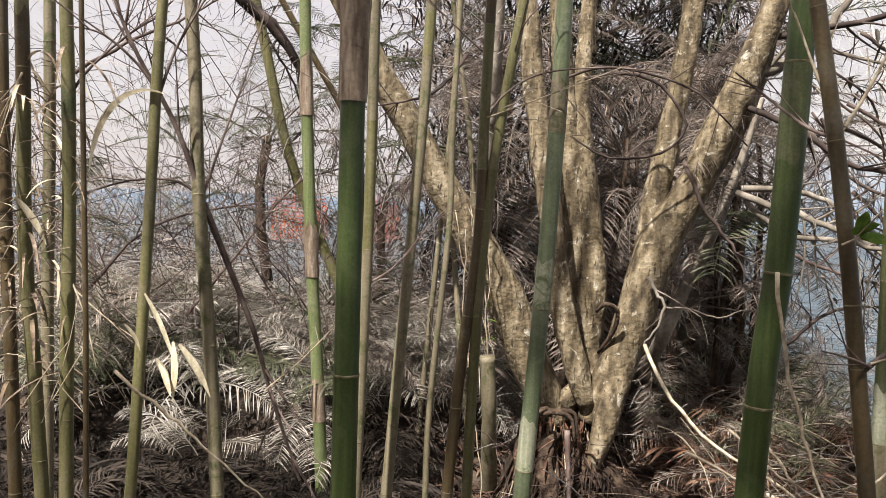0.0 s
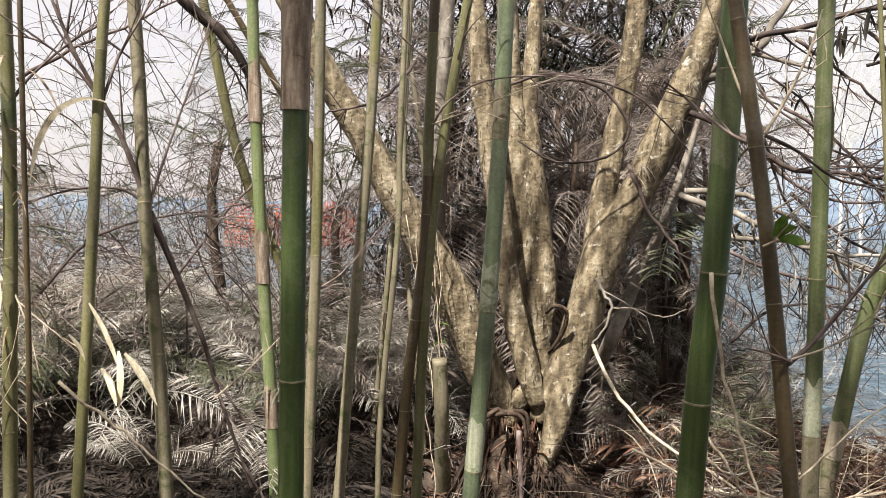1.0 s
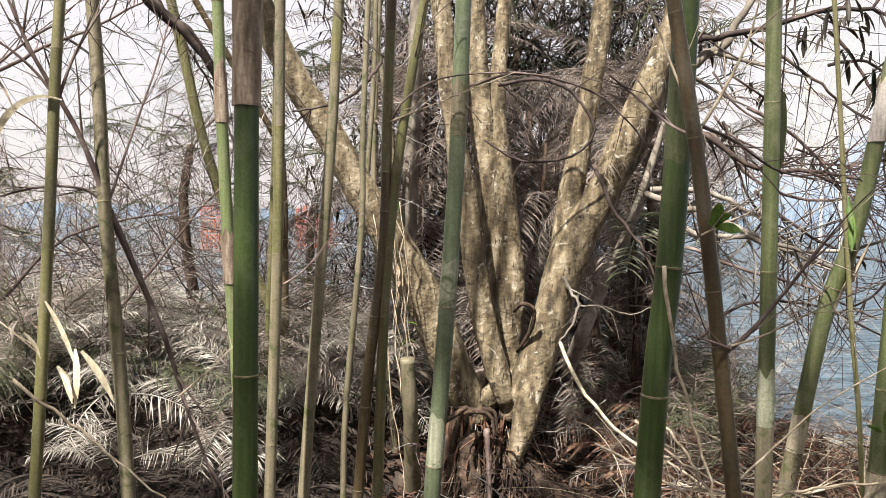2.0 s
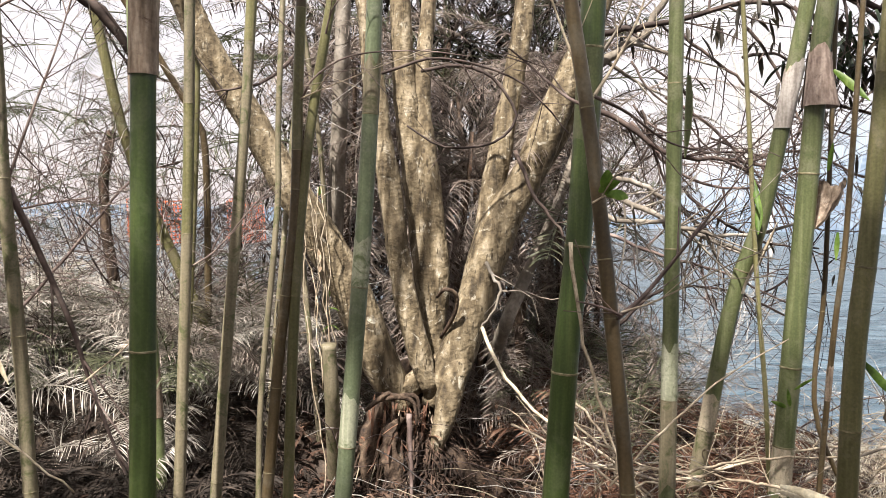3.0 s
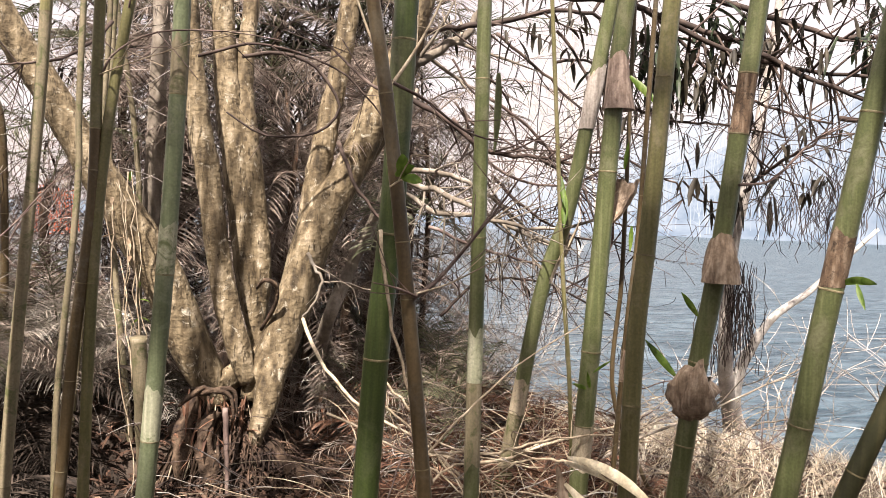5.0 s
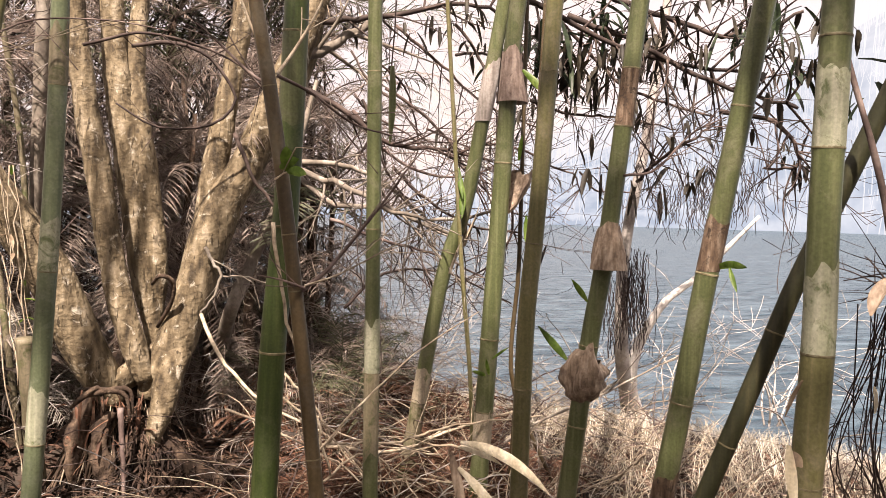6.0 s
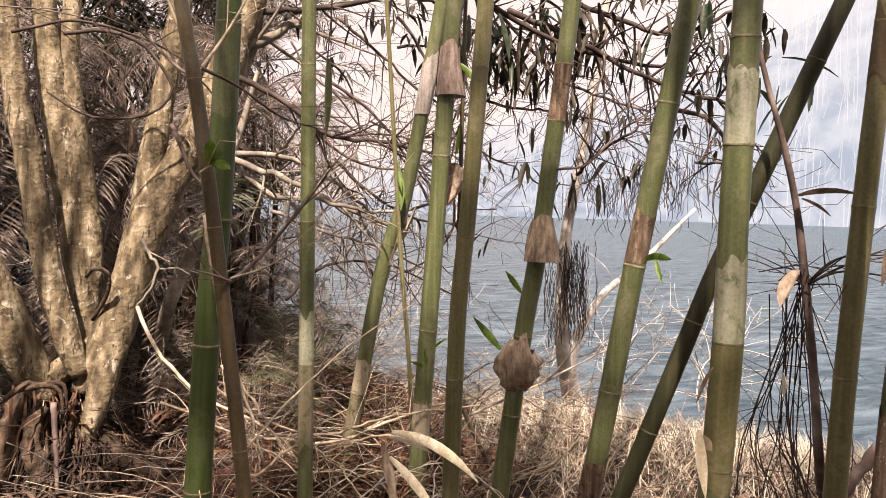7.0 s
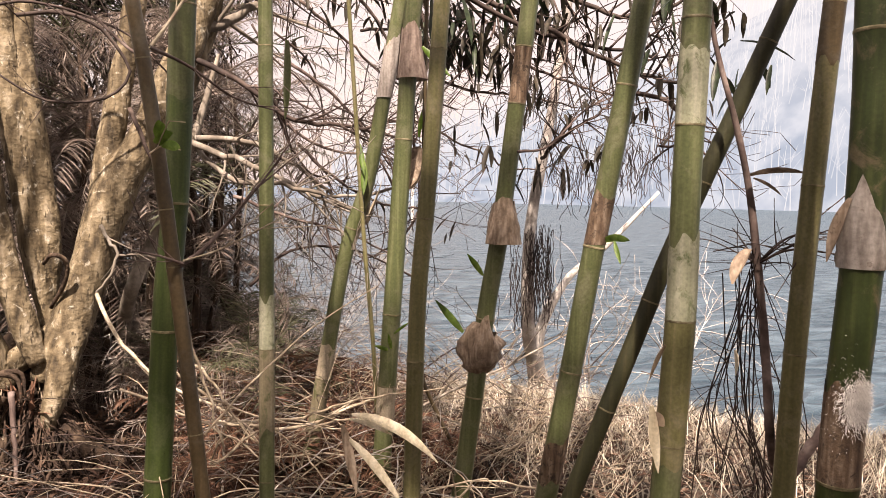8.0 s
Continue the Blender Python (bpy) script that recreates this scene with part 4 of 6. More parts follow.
for i in range(15):
    p = Vector((rng.uniform(1.05, 2.9), rng.uniform(4.2, 4.8), rng.uniform(1.7, 2.8)))
    d, pts = Vector((rng.uniform(0.1, 1.0), rng.uniform(-0.25, 0.1), rng.uniform(-0.8, 0.1))).normalized(), [p]
    for k in range(5):
        d = (d + Vector((rng.gauss(0, 0.35), rng.gauss(0, 0.15), rng.gauss(-0.02, 0.4)))).normalized()
        pts.append(pts[-1] + d * rng.uniform(0.15, 0.26))
    bough(pts, rng.uniform(0.006, 0.011), 300 + i, "bough", DARK_TWIG if i % 4 else TWIG, river_tree, 8, 0.5, 2, 0.95, -0.05, (0, 2) if i % 3 == 0 else None)
# haze and glare on these far trees are put into their pale bark
FAR_FROM, FAR_BY = Vector((-0.227, 0.199, 1.477)), 4.2
for s, (foot, pts) in enumerate((((5.08, 10.42, 0.96), [(4.992, 10.417, 2.035), (4.682, 10.572, 3.180), (4.101, 10.831, 5.516)]), ((4.98, 10.78, 0.96), [(4.939, 10.780, 2.049), (4.758, 10.868, 2.757), (4.786, 10.855, 5.547)]))):
    far_tree = thing("tree", foot, "tall leafless tree far out at the water, pale with painted haze", "tree", "pale bare trees by the water")
    limb([foot, *pts], [0.024, 0.02, 0.016, 0.012], "trunk", PALE_BARK, far_tree, 8, seed=80 + s)
    bough([pts[0], pts[1], pts[2]], 0.016, 80 + s, "bough", PALE_BARK, far_tree, 26, 1.7, 2, 0.4, 0.2)
    far_tree.location, far_tree.scale = FAR_FROM + (Vector(foot) - FAR_FROM) * FAR_BY, (FAR_BY,) * 3

# ---- fronds and undergrowth ----


def frond(length, leaflets, leaf, width, droop, arch, seed, mat, name="frond"):
    """A feathered leaf: an arching midrib with drooping leaflets to both sides, from its base along +x."""
    rng = random.Random(seed)
    b = Build()
    pts, d, p = [], Vector((math.cos(arch), 0, math.sin(arch))), Vector((0, 0, 0))
    n = 16
    for i in range(n + 1):
        pts.append(p.copy())
        d = (d + Vector((0, 0, -droop / n)) + Vector((0, rng.uniform(-0.03, 0.03), 0))).normalized()
        p = p + d * (length / n)
    b.tube(pts, [0.006 * length * (1 - 0.85 * i / n) + 0.0008 for i in range(n + 1)], 4, False)
    for k in range(leaflets):
        if rng.random() < 0.2:
            continue
        t = 0.14 + 0.86 * (k + rng.random() * 0.7) / leaflets
        i = min(n - 1, int(t * n))
        q = pts[i].lerp(pts[i + 1], t * n - i)
        a = (pts[i + 1] - pts[i]).normalized()
        side = 1 if k % 2 else -1
        s = a.cross(Vector((0, 0, 1))).normalized() * side
        size = leaf * (0.45 + 0.8 * math.sin(math.pi * min(0.95, t * 0.9 + 0.1))) * rng.uniform(0.75, 1.15)
        b.blade(q, a * rng.uniform(0.5, 0.9) + s + Vector((0, 0, rng.uniform(-0.1, 0.35))), size, width * rng.uniform(0.6, 1.3), rng.uniform(0.3, 2.0), 0.3, 3)
    return b.mesh(name, mat)


FRONDS = {
    "dry": [frond(0.85, 84, 0.21, 0.0066, 1.5, 0.9, 100 + i, FROND_DRY) for i in range(5)],
    "brown": [frond(0.95, 80, 0.2, 0.0068, 1.3, 1.0, 110 + i, FROND_BROWN) for i in range(5)],
    "green": [frond(0.95, 60, 0.22, 0.01, 1.3, 1.0, 120 + i, FROND_GREEN) for i in range(5)],
    "black": [frond(0.75, 44, 0.2, 0.014, 2.2, 0.7, 160 + i, SHADE_FROND) for i in range(3)],
    "rust": [frond(0.8, 44, 0.2, 0.013, 1.9, 0.8, 150 + i, FROND_RUST) for i in range(4)],
    "feather": [frond(1.25, 110, 0.17, 0.0065, 1.5 + 0.2 * i, 0.9, 170 + i, (PALM_BROWN, FROND_BROWN, FROND_BROWN, PALM_BROWN)[i]) for i in range(4)],
    "palm": [frond(1.9, 120, 0.30, 0.011, 1.4, 1.1, 130 + i, FROND_GREEN) for i in range(5)],
    "palm_dead": [frond(1.9, 120, 0.30, 0.011, 1.7, 1.0, 140 + i, PALM_BROWN) for i in range(4)],
}


def tuft(at, kinds, count, size, rng, name="fern_clump", label="", group="fern clumps of the undergrowth", spread=1.0, lift=0.0):
    ob = thing(name, at, label, "fern" if "fern" in name else "palm", group)
    for i in range(count):
        me = rng.choice(FRONDS[rng.choice(kinds)])
        f = part("frond", me, ob)
        f.rotation_euler = (rng.uniform(-0.35, 0.35), rng.uniform(-0.7, 0.5) * spread - lift, rng.uniform(0, 6.28))
        s = size * rng.uniform(0.7, 1.2)
        f.scale = (s, s, s)
        f.location = (rng.uniform(-0.08, 0.08), rng.uniform(-0.08, 0.08), rng.uniform(0, 0.1))
    return ob


def inside_tree(x, y):
    return (x - 0.05) ** 2 + (y - 4.35) ** 2 < 0.55


rng = random.Random(11)
# low fern thicket behind the culms on the left, thinning towards the river
for i in range(95):
    x, y = rng.uniform(-4.6, 0.9), rng.uniform(4.3, 6.8)
    if (x < 0.9 and y < 4.8) or inside_tree(x, y) or BANK.x * x + BANK.y * y > 6.2:
        continue
    near = y < 5.6
    tuft((x, y, ground_z(x, y)), ["dry", "dry", "brown", "green"] if near else ["dry", "brown", "brown", "green"], 9, rng.uniform(0.7, 1.1) * (1.0 if near else 0.72), rng,
         label="fern clump with arching bleached and brown fronds")
for i in range(34):
    x, y = rng.uniform(0.7, 1.9), rng.uniform(4.3, 7.0)
    if BANK.x * x + BANK.y * y > 6.0:
        continue
    tuft((x, y, ground_z(x, y)), ["rust", "brown", "rust", "green"], 8, rng.uniform(0.6, 1.0), rng, label="dead brown fern clump beside the tree")
# a taller, darker layer behind it
for i in range(26):
    x, y = rng.uniform(-6.5, 1.4), rng.uniform(6.0, 9.5)
    if shore_way(x, y) > 6.0 or (x < -0.6 and y > 6.6):
        continue
    tuft((x, y, ground_z(x, y)), ["dry", "brown", "brown", "green"], 10, rng.uniform(0.6, 0.9) if x < -0.6 else rng.uniform(1.0, 1.5), rng, label="tall fern clump of tangled brown fronds")
# tall feathery palms behind the tree
for x, y, z, s, c in ((0.35, 6.2, 1.3, 0.9, 13), (1.0, 6.0, 1.0, 0.95, 12), (0.6, 6.8, 2.2, 1.0, 14), (-0.5, 6.6, 1.9, 0.9, 12), (-1.4, 6.8, 1.6, 0.7, 8),
                      (1.2, 5.4, 0.4, 0.7, 10), (0.1, 7.2, 0.8, 0.9, 12), (0.9, 6.5, 0.2, 0.9, 12),
                      (1.25, 5.8, 1.5, 0.8, 13), (0.75, 5.5, 0.9, 0.75, 13), (1.1, 6.6, 2.6, 0.9, 14), (0.3, 6.9, 3.0, 1.0, 14), (-0.9, 7.2, 2.8, 1.0, 12),
                      (-2.2, 6.0, 2.0, 0.6, 7), (-1.3, 5.9, 1.0, 0.6, 8), (0.55, 5.9, 0.3, 0.8, 12), (1.45, 6.0, 0.3, 0.8, 12)):
    p = thing("palm", (x, y, 0), "feathery palm with dark green and dead brown fronds", "palm", "palms behind the tree")
    b = Build().tube([Vector((0.05 * math.sin(k), 0.04 * math.cos(k * 2), -0.1 + (z + 0.15) * k / 6)) for k in range(7)], [0.05 - 0.003 * k for k in range(7)], 9)
    part("trunk", b.mesh("trunk", ROOT), p)
    for k in range(c):
        f = part("frond", rng.choice(FRONDS["feather" if z < 1.2 else "palm" if rng.random() < 0.3 else "palm_dead"]), p)
        f.rotation_euler = (rng.uniform(-0.3, 0.3), rng.uniform(-0.4, 1.2), rng.uniform(0, 6.28))
        sc = s * rng.uniform(0.7, 1.1)
        f.scale = (sc, sc, sc)
        f.location = (0, 0, z)


# dense feathery thicket that closes the gaps between the stems
rng = random.Random(83)
for i in range(34):
    x, y = rng.uniform(-0.7, 1.45), rng.uniform(5.3, 6.9)
    if BANK.x * x + BANK.y * y > 5.75:
        continue
    z = rng.uniform(0.25, 3.1)
    p = thing("palm", (x, y, 0), "slender palm hung with fine dead brown fronds", "palm", "palms behind the tree")
    b = Build().tube([Vector((0.04 * math.sin(k + i), 0.04 * math.cos(k * 2), -0.1 + (z + 0.12) * k / 6)) for k in range(7)], [0.028 - 0.002 * k for k in range(7)], 7)
    part("trunk", b.mesh("trunk", ROOT), p)
    for k in range(13):
        f = part("frond", rng.choice(FRONDS["feather"]), p)
        sc = rng.uniform(0.6, 1.05)
        f.location, f.scale = (0, 0, z - rng.uniform(0, 0.2)), (sc, sc, sc)
        f.rotation_euler = (rng.uniform(-0.5, 0.5), rng.uniform(-0.5, 1.3), rng.uniform(0, 6.28))
# blackish leaves paint the shade deep between the stems
gap_shade = Build()
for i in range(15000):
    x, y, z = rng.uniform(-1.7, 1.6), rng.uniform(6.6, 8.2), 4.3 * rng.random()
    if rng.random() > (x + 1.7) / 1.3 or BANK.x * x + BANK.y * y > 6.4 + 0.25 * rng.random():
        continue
    gap_shade.blade((x, y, max(z, ground_z(x, y))), (rng.gauss(0, 1), rng.gauss(0, 1), rng.gauss(-0.3, 0.7)), rng.uniform(0.15, 0.4), rng.uniform(0.012, 0.03), 0.9, 0.3, 2)
tagged(new("thicket", gap_shade.mesh("thicket", SHADE_FROND)), "thicket of dead palm leaves, coloured blackish for the shade in the gaps", "thicket", kind="stuff")
# net of fine leafless twigs against the bright haze
for seed, mat, n, label in ((84, DARK_TWIG, 850, "net of fine dark purplish twigs"), (85, BLEACHED, 1200, "net of fine pale grey twigs")):
    rng = random.Random(seed)
    b = Build()
    for i in range(n):
        x, y = rng.uniform(-5.2, -0.5), rng.uniform(4.9, 7.4)
        p = Vector((x, y, ground_z(x, y) + 0.35 + 2.4 * rng.random() ** 1.7))
        d = Vector((rng.gauss(0, 1), rng.gauss(0, 1), rng.gauss(0.3, 0.7))).normalized()
        turn, l, pts = Vector((rng.gauss(0, 0.4), rng.gauss(0, 0.4), rng.gauss(-0.1, 0.4))), rng.uniform(0.2, 0.8), [p]
        for k in range(7):
            d = (d + turn * 0.5 + Vector((rng.gauss(0, 0.16), rng.gauss(0, 0.16), rng.gauss(0, 0.16)))).normalized()
            pts.append(pts[-1] + d * l / 7)
        r = rng.uniform(0.0013, 0.0034)
        b.tube(pts, [r * (1 - 0.08 * k) for k in range(8)], 3, False)
    tagged(new("brush", b.mesh("brush", mat)), label, "brushwood", kind="stuff")
rng = random.Random(12)


def shrub(at, seed, height, mat, curl, label, group, turn=0.0, size=1.0):
    """A leafless shrub: bare winding stems from one foot."""
    ob = thing("bare_shrub", at, label, "shrub", group)
    rng = random.Random(seed)
    for i in range(7):
        b = Build()
        d = Vector((rng.uniform(-0.7, 0.7), rng.uniform(-0.7, 0.7), 1)).normalized()
        grow(b, Vector((rng.uniform(-0.1, 0.1), rng.uniform(-0.1, 0.1), -0.05)), d, height * rng.uniform(0.6, 1.1), 0.009 if mat is not PALE_BARK else 0.006, 2, rng, curl, 0.36, 0.15, 3, None, 0.0024 if mat is not PALE_BARK else 0.0013)
        part("stem", b.mesh("stem", mat), ob)
    return ob


SHRUBS = [shrub((-5.0 + i, 6.6, ground_z(-5.0 + i, 6.6)), 200 + i, 1.7, (TWIG, BLEACHED)[i % 2], 0.6, "leafless thicket shrub of thin brown twigs", "bare shrubs of the thicket") for i in range(5)]
PALE_SHRUBS = [shrub((3.6 + 0.4 * i, 5.5 - 0.5 * i, 0), 210 + i, 1.05, BLEACHED, 1.1, "pale leafless shrub hanging over the river's edge", "pale shrubs at the bank") for i in range(3)]
for i in range(13):
    x, y = rng.uniform(-6.0, 2.4), rng.uniform(5.2, 9.5)
    if BANK.x * x + BANK.y * y > 6.6:
        continue
    k = rng.uniform(0.7, 1.35)
    copy_thing(rng.choice(SHRUBS), pose(x, y, ground_z(x, y), 0, 0, rng.uniform(0, 360)) @ Matrix.Scale(k, 4))
for x, y, k in ((3.0, 6.1, 0.8),):
    copy_thing(rng.choice(PALE_SHRUBS), pose(x, y, ground_z(x, y), 0, 0, rng.uniform(0, 360)) @ Matrix.Scale(k, 4))

# leaf litter and dry grass
for i in range(72):
    x, y = rng.uniform(0.6, 2.1), rng.uniform(3.4, 5.6)
    if BANK.x * x + BANK.y * y > 5.2 or inside_tree(x, y):
        continue
    tuft((x, y, ground_z(x, y) - 0.05), ["rust", "rust", "rust", "black"], 9, rng.uniform(0.45, 0.75), rng, label="heap of dead rust-brown fern fronds on the bank")
for i in range(22):
    x, y = rng.uniform(-3.4, -0.3), rng.uniform(4.9, 5.7)
    if inside_tree(x, y) or x > -0.7:
        continue
    tuft((x, y, ground_z(x, y)), ["dry", "brown", "dry", "black"], 8, rng.uniform(0.5, 0.9), rng, label="fern clump with arching bleached fronds over litter")
for i in range(17):
    x, y = rng.uniform(-4.4, -0.4), rng.uniform(5.4, 6.6)
    tuft((x, y, ground_z(x, y) + 0.05), ["dry", "dry", "dry", "green"], 9, rng.uniform(0.6, 0.9), rng, label="tall fern clump with bleached arching fronds")
# fern clumps blackened to paint the deep shade under the bank's ferns
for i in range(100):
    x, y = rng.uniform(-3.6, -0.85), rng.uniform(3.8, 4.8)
    tuft((x, y, ground_z(x, y) - 0.06), ["black"], 8, rng.uniform(0.4, 0.75), rng, label="fern clump coloured blackish to stand for deep shade")
for i in range(3):
    x, y = rng.uniform(-2.4, -0.8), rng.uniform(4.4, 4.7)
    tuft((x, y, ground_z(x, y) + 0.05), ["dry"], 4, rng.uniform(0.45, 0.7), rng, label="small fern with a few bleached arching fronds")
# leaves round the tree's foot, darker than the litter elsewhere
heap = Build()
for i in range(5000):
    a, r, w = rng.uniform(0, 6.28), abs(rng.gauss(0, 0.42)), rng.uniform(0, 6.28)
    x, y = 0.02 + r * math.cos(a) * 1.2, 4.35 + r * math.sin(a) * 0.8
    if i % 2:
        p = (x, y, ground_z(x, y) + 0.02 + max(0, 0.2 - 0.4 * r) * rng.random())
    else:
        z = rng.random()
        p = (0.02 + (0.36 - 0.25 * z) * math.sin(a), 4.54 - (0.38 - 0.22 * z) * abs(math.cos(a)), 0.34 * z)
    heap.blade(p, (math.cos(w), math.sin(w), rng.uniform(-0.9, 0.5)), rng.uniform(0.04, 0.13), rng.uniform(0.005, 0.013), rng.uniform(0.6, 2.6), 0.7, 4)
tagged(new("root_litter", heap.mesh("root_litter", ROOT_LITTER)), "blackish brown leaves heaped round the tree's foot", "leaf litter", kind="stuff")
# floor leaves in the same black, coloured for shade
floor_shade = Build()
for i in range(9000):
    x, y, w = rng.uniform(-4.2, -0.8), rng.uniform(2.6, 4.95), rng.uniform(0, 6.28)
    floor_shade.blade((x, y, ground_z(x, y) + rng.uniform(0, 0.06)), (math.cos(w), math.sin(w), rng.uniform(-0.3, 0.6)), rng.uniform(0.06, 0.2), rng.uniform(0.006, 0.02), rng.uniform(0.4, 2.2), 0.6, 3)
tagged(new("root_litter", floor_shade.mesh("root_litter", SHADE_FROND)), "leaves and fronds coloured blackish for the shade on the floor", "leaf litter", kind="stuff")
lit = Build()
for i in range(32000):
    x, y = rng.uniform(-4.5, 4.5), rng.uniform(-3.0, 7.0)
    if x < -1.15 and y > 3.0 and rng.random() < 0.93:
        continue
    if BANK.x * x + BANK.y * y > 4.5 + 0.9 * rng.random():
        continue
    a = rng.uniform(0, 6.28)
    lit.blade((x, y, ground_z(x, y) + rng.uniform(0.005, 0.05)), (math.cos(a), math.sin(a), rng.uniform(-0.2, 0.5)), rng.uniform(0.05, 0.15), rng.uniform(0.012, 0.03), rng.uniform(0.2, 1.6), 0.6, 3)
tagged(new("leaf_litter", lit.mesh("leaf_litter", LITTER)), "reddish brown fallen leaves covering the soil", "leaf litter", kind="stuff")
gr = Build()
for i in range(36000):
    x, y = rng.uniform(0.7, 6.2), rng.uniform(2.2, 7.5)
    d = BANK.x * x + BANK.y * y
    if d > 6.2 or d < 3.4 or rng.random() > (d - 2.9) / 2.5:
        continue
    a, tall = rng.uniform(0, 6.28), 1 - 0.6 * max(0, (d - 4.4) / 1.8)
    gr.blade((x, y, ground_z(x, y) - 0.01), (math.cos(a) * 0.5, math.sin(a) * 0.5, 1), rng.uniform(0.08, 0.32) * tall, 0.005, rng.uniform(0.4, 2.2), 0.2, 3)
# pale grass added upstream so the gaps read as bright haze
for i in range(12000):
    x, y = rng.uniform(-8, -0.6), rng.uniform(6.6, 14)
    if shore_way(x, y) > 6.3:
        continue
    a = rng.uniform(0, 6.28)
    gr.blade((x, y, ground_z(x, y) - 0.01), (math.cos(a) * 0.6, math.sin(a) * 0.6, 1), rng.uniform(0.15, 0.45), 0.009, rng.uniform(0.4, 2.2), 0.2, 3)
tagged(new("dry_grass", gr.mesh("dry_grass", GRASS)), "dry straw-coloured grass along the bank", "grass", kind="stuff")


# unseen culms added behind and beside the camera; their leafy crowns shade the grove
for i, (x, y) in enumerate(((-2.6, -0.6), (-1.4, -1.4), (-0.4, -1.0), (0.7, -1.6), (1.8, -0.8), (-2.0, -2.6), (0.0, -2.8), (1.2, -3.0), (2.6, -2.2), (-3.4, -1.8), (-3.2, 0.6), (-2.9, 1.2), (3.0, 0.0), (-0.9, -0.55), (0.2, -0.6), (1.0, -0.5), (-1.9, -1.5))):
    culm("back%d" % i, [(x, y, 0.2), (x + 0.02, y + 0.15, 1.5), (x + 0.06, y + 0.5, 2.8)], 0.03, [0.5, 1.0, 1.5], ("green", "olive", "grey")[i % 3], "plain bamboo culm added out of view", leafy=i not in (4, 10, 11, 15))

# unseen leaf wall behind and to the left, added to cut the sky's fill
rng = random.Random(71)
sky_block = Build()
for i in range(11000):
    u = rng.uniform(-1, 1)
    if i % 3:
        p = Vector((u * 8, -4.2 + rng.gauss(0, 0.4), rng.uniform(0, 5.2)))
    else:
        p = Vector((-6.6 + rng.gauss(0, 0.4), u * 4.5 - 0.5, rng.uniform(0, 4.2)))
    sky_block.blade(p, (rng.gauss(0, 1), rng.gauss(0, 0.6), rng.gauss(-0.4, 0.6)), rng.uniform(0.25, 0.5), rng.uniform(0.05, 0.09), 0.6, 0.3, 2)
tagged(new("thicket", sky_block.mesh("thicket", FROND_GREEN)), "dense leafy bamboo thicket added out of view to block sky light", "thicket", kind="stuff")

# ---- stems and sticks about the tree ----
limb([(-0.575, 5.488, 1.110), (-0.570, 5.488, 1.488), (-0.548, 5.489, 2.166), (-0.532, 5.490, 2.912), (-0.514, 5.491, 3.357)], [0.0577, 0.0577, 0.0539, 0.0500, 0.0423], "limb", GREY_BARK, seed=61)
stem = thing("sapling", (0.601, 6.491, 0.000), "thin pale leaning stem beside the tree", "tree")
limb([(0.601, 6.491, 0.000), (0.513, 5.036, 0.748), (0.661, 5.009, 1.144), (0.807, 4.978, 1.499), (0.901, 4.955, 1.813), (1.022, 4.923, 2.261)], [0.0463, 0.0445, 0.0391, 0.0320, 0.0249, 0.0142], "stem", GREY_BARK, stem, 10, seed=62)
for k, (a, b, c, w, mat) in enumerate((
        ((-1.438, 4.955, -0.252), (-1.374, 4.971, 1.736), (-1.367, 4.973, 2.936), 12, "olive"), ((-1.341, 5.286, -0.374), (-1.375, 5.278, 1.754), (-1.461, 5.259, 2.107), 13, "brown"), ((-0.618, 5.387, 0.657), (-0.652, 5.385, 1.779), (-0.851, 5.366, 3.084), 10, "grey"),
        ((-0.911, 4.847, 0.234), (-0.775, 4.856, 2.122), (-0.756, 4.857, 2.969), 9, "grey"), ((-0.602, 4.862, 0.109), (-0.768, 5.057, 1.629), (-0.749, 5.058, 3.030), 10, "grey"), ((-1.326, 5.198, 0.703), (-1.771, 5.105, 1.772), (-1.972, 5.049, 2.597), 19, "olive"))):
    culm("thin%d" % k, [a, b, c], w / 2754 * 4.9, [], mat, "thin weathered bamboo pole standing in the undergrowth")


def stick(pts, r, seed, mat=STRAW, name="fallen_stick", label="pale dry stick lying in the undergrowth", twigs=0, group="sticks on the ground", wobble=0.0035):
    line = spline(pts, 16)
    rng = random.Random(seed)
    at = line[0].copy()
    line = [p + Vector((rng.gauss(0, wobble), rng.gauss(0, wobble), rng.gauss(0, wobble))) for p in line]
    b, sides = Build().tube([p - at for p in line], [r * (1 - 0.5 * i / 16) for i in range(17)], 7), []
    for _ in range(twigs):
        k = rng.randrange(3, 15)
        d = (line[k + 1] - line[k]).normalized()
        tb = Build()
        grow(tb, line[k] - at, (d + Vector((rng.uniform(-1, 1), rng.uniform(-1, 1), rng.uniform(-0.4, 1)))).normalized(), rng.uniform(0.15, 0.4), r * 0.5, 1, rng, 0.5, 0.3, 0.0)
        sides.append(tb)
    ob = new(name, b.mesh(name, mat))
    ob.location = at
    for tb in sides:
        part("twig", tb.mesh("twig", mat), ob)
    return tagged(ob, label, "stick", group)


stick([(0.279, 4.262, 0.903), (0.381, 4.044, 0.681), (0.554, 3.907, 0.504), (0.811, 3.734, 0.379), (0.970, 3.574, 0.252)], 0.0105, 1, twigs=1)
stick([(0.358, 2.726, 1.406), (0.429, 2.708, 1.053), (0.507, 2.685, 0.776), (0.569, 2.665, 0.556)], 0.007, 2)
stick([(0.311, 3.451, 0.608), (0.533, 3.301, 0.520), (0.701, 3.148, 0.443), (0.829, 2.996, 0.345)], 0.006, 3, twigs=2)
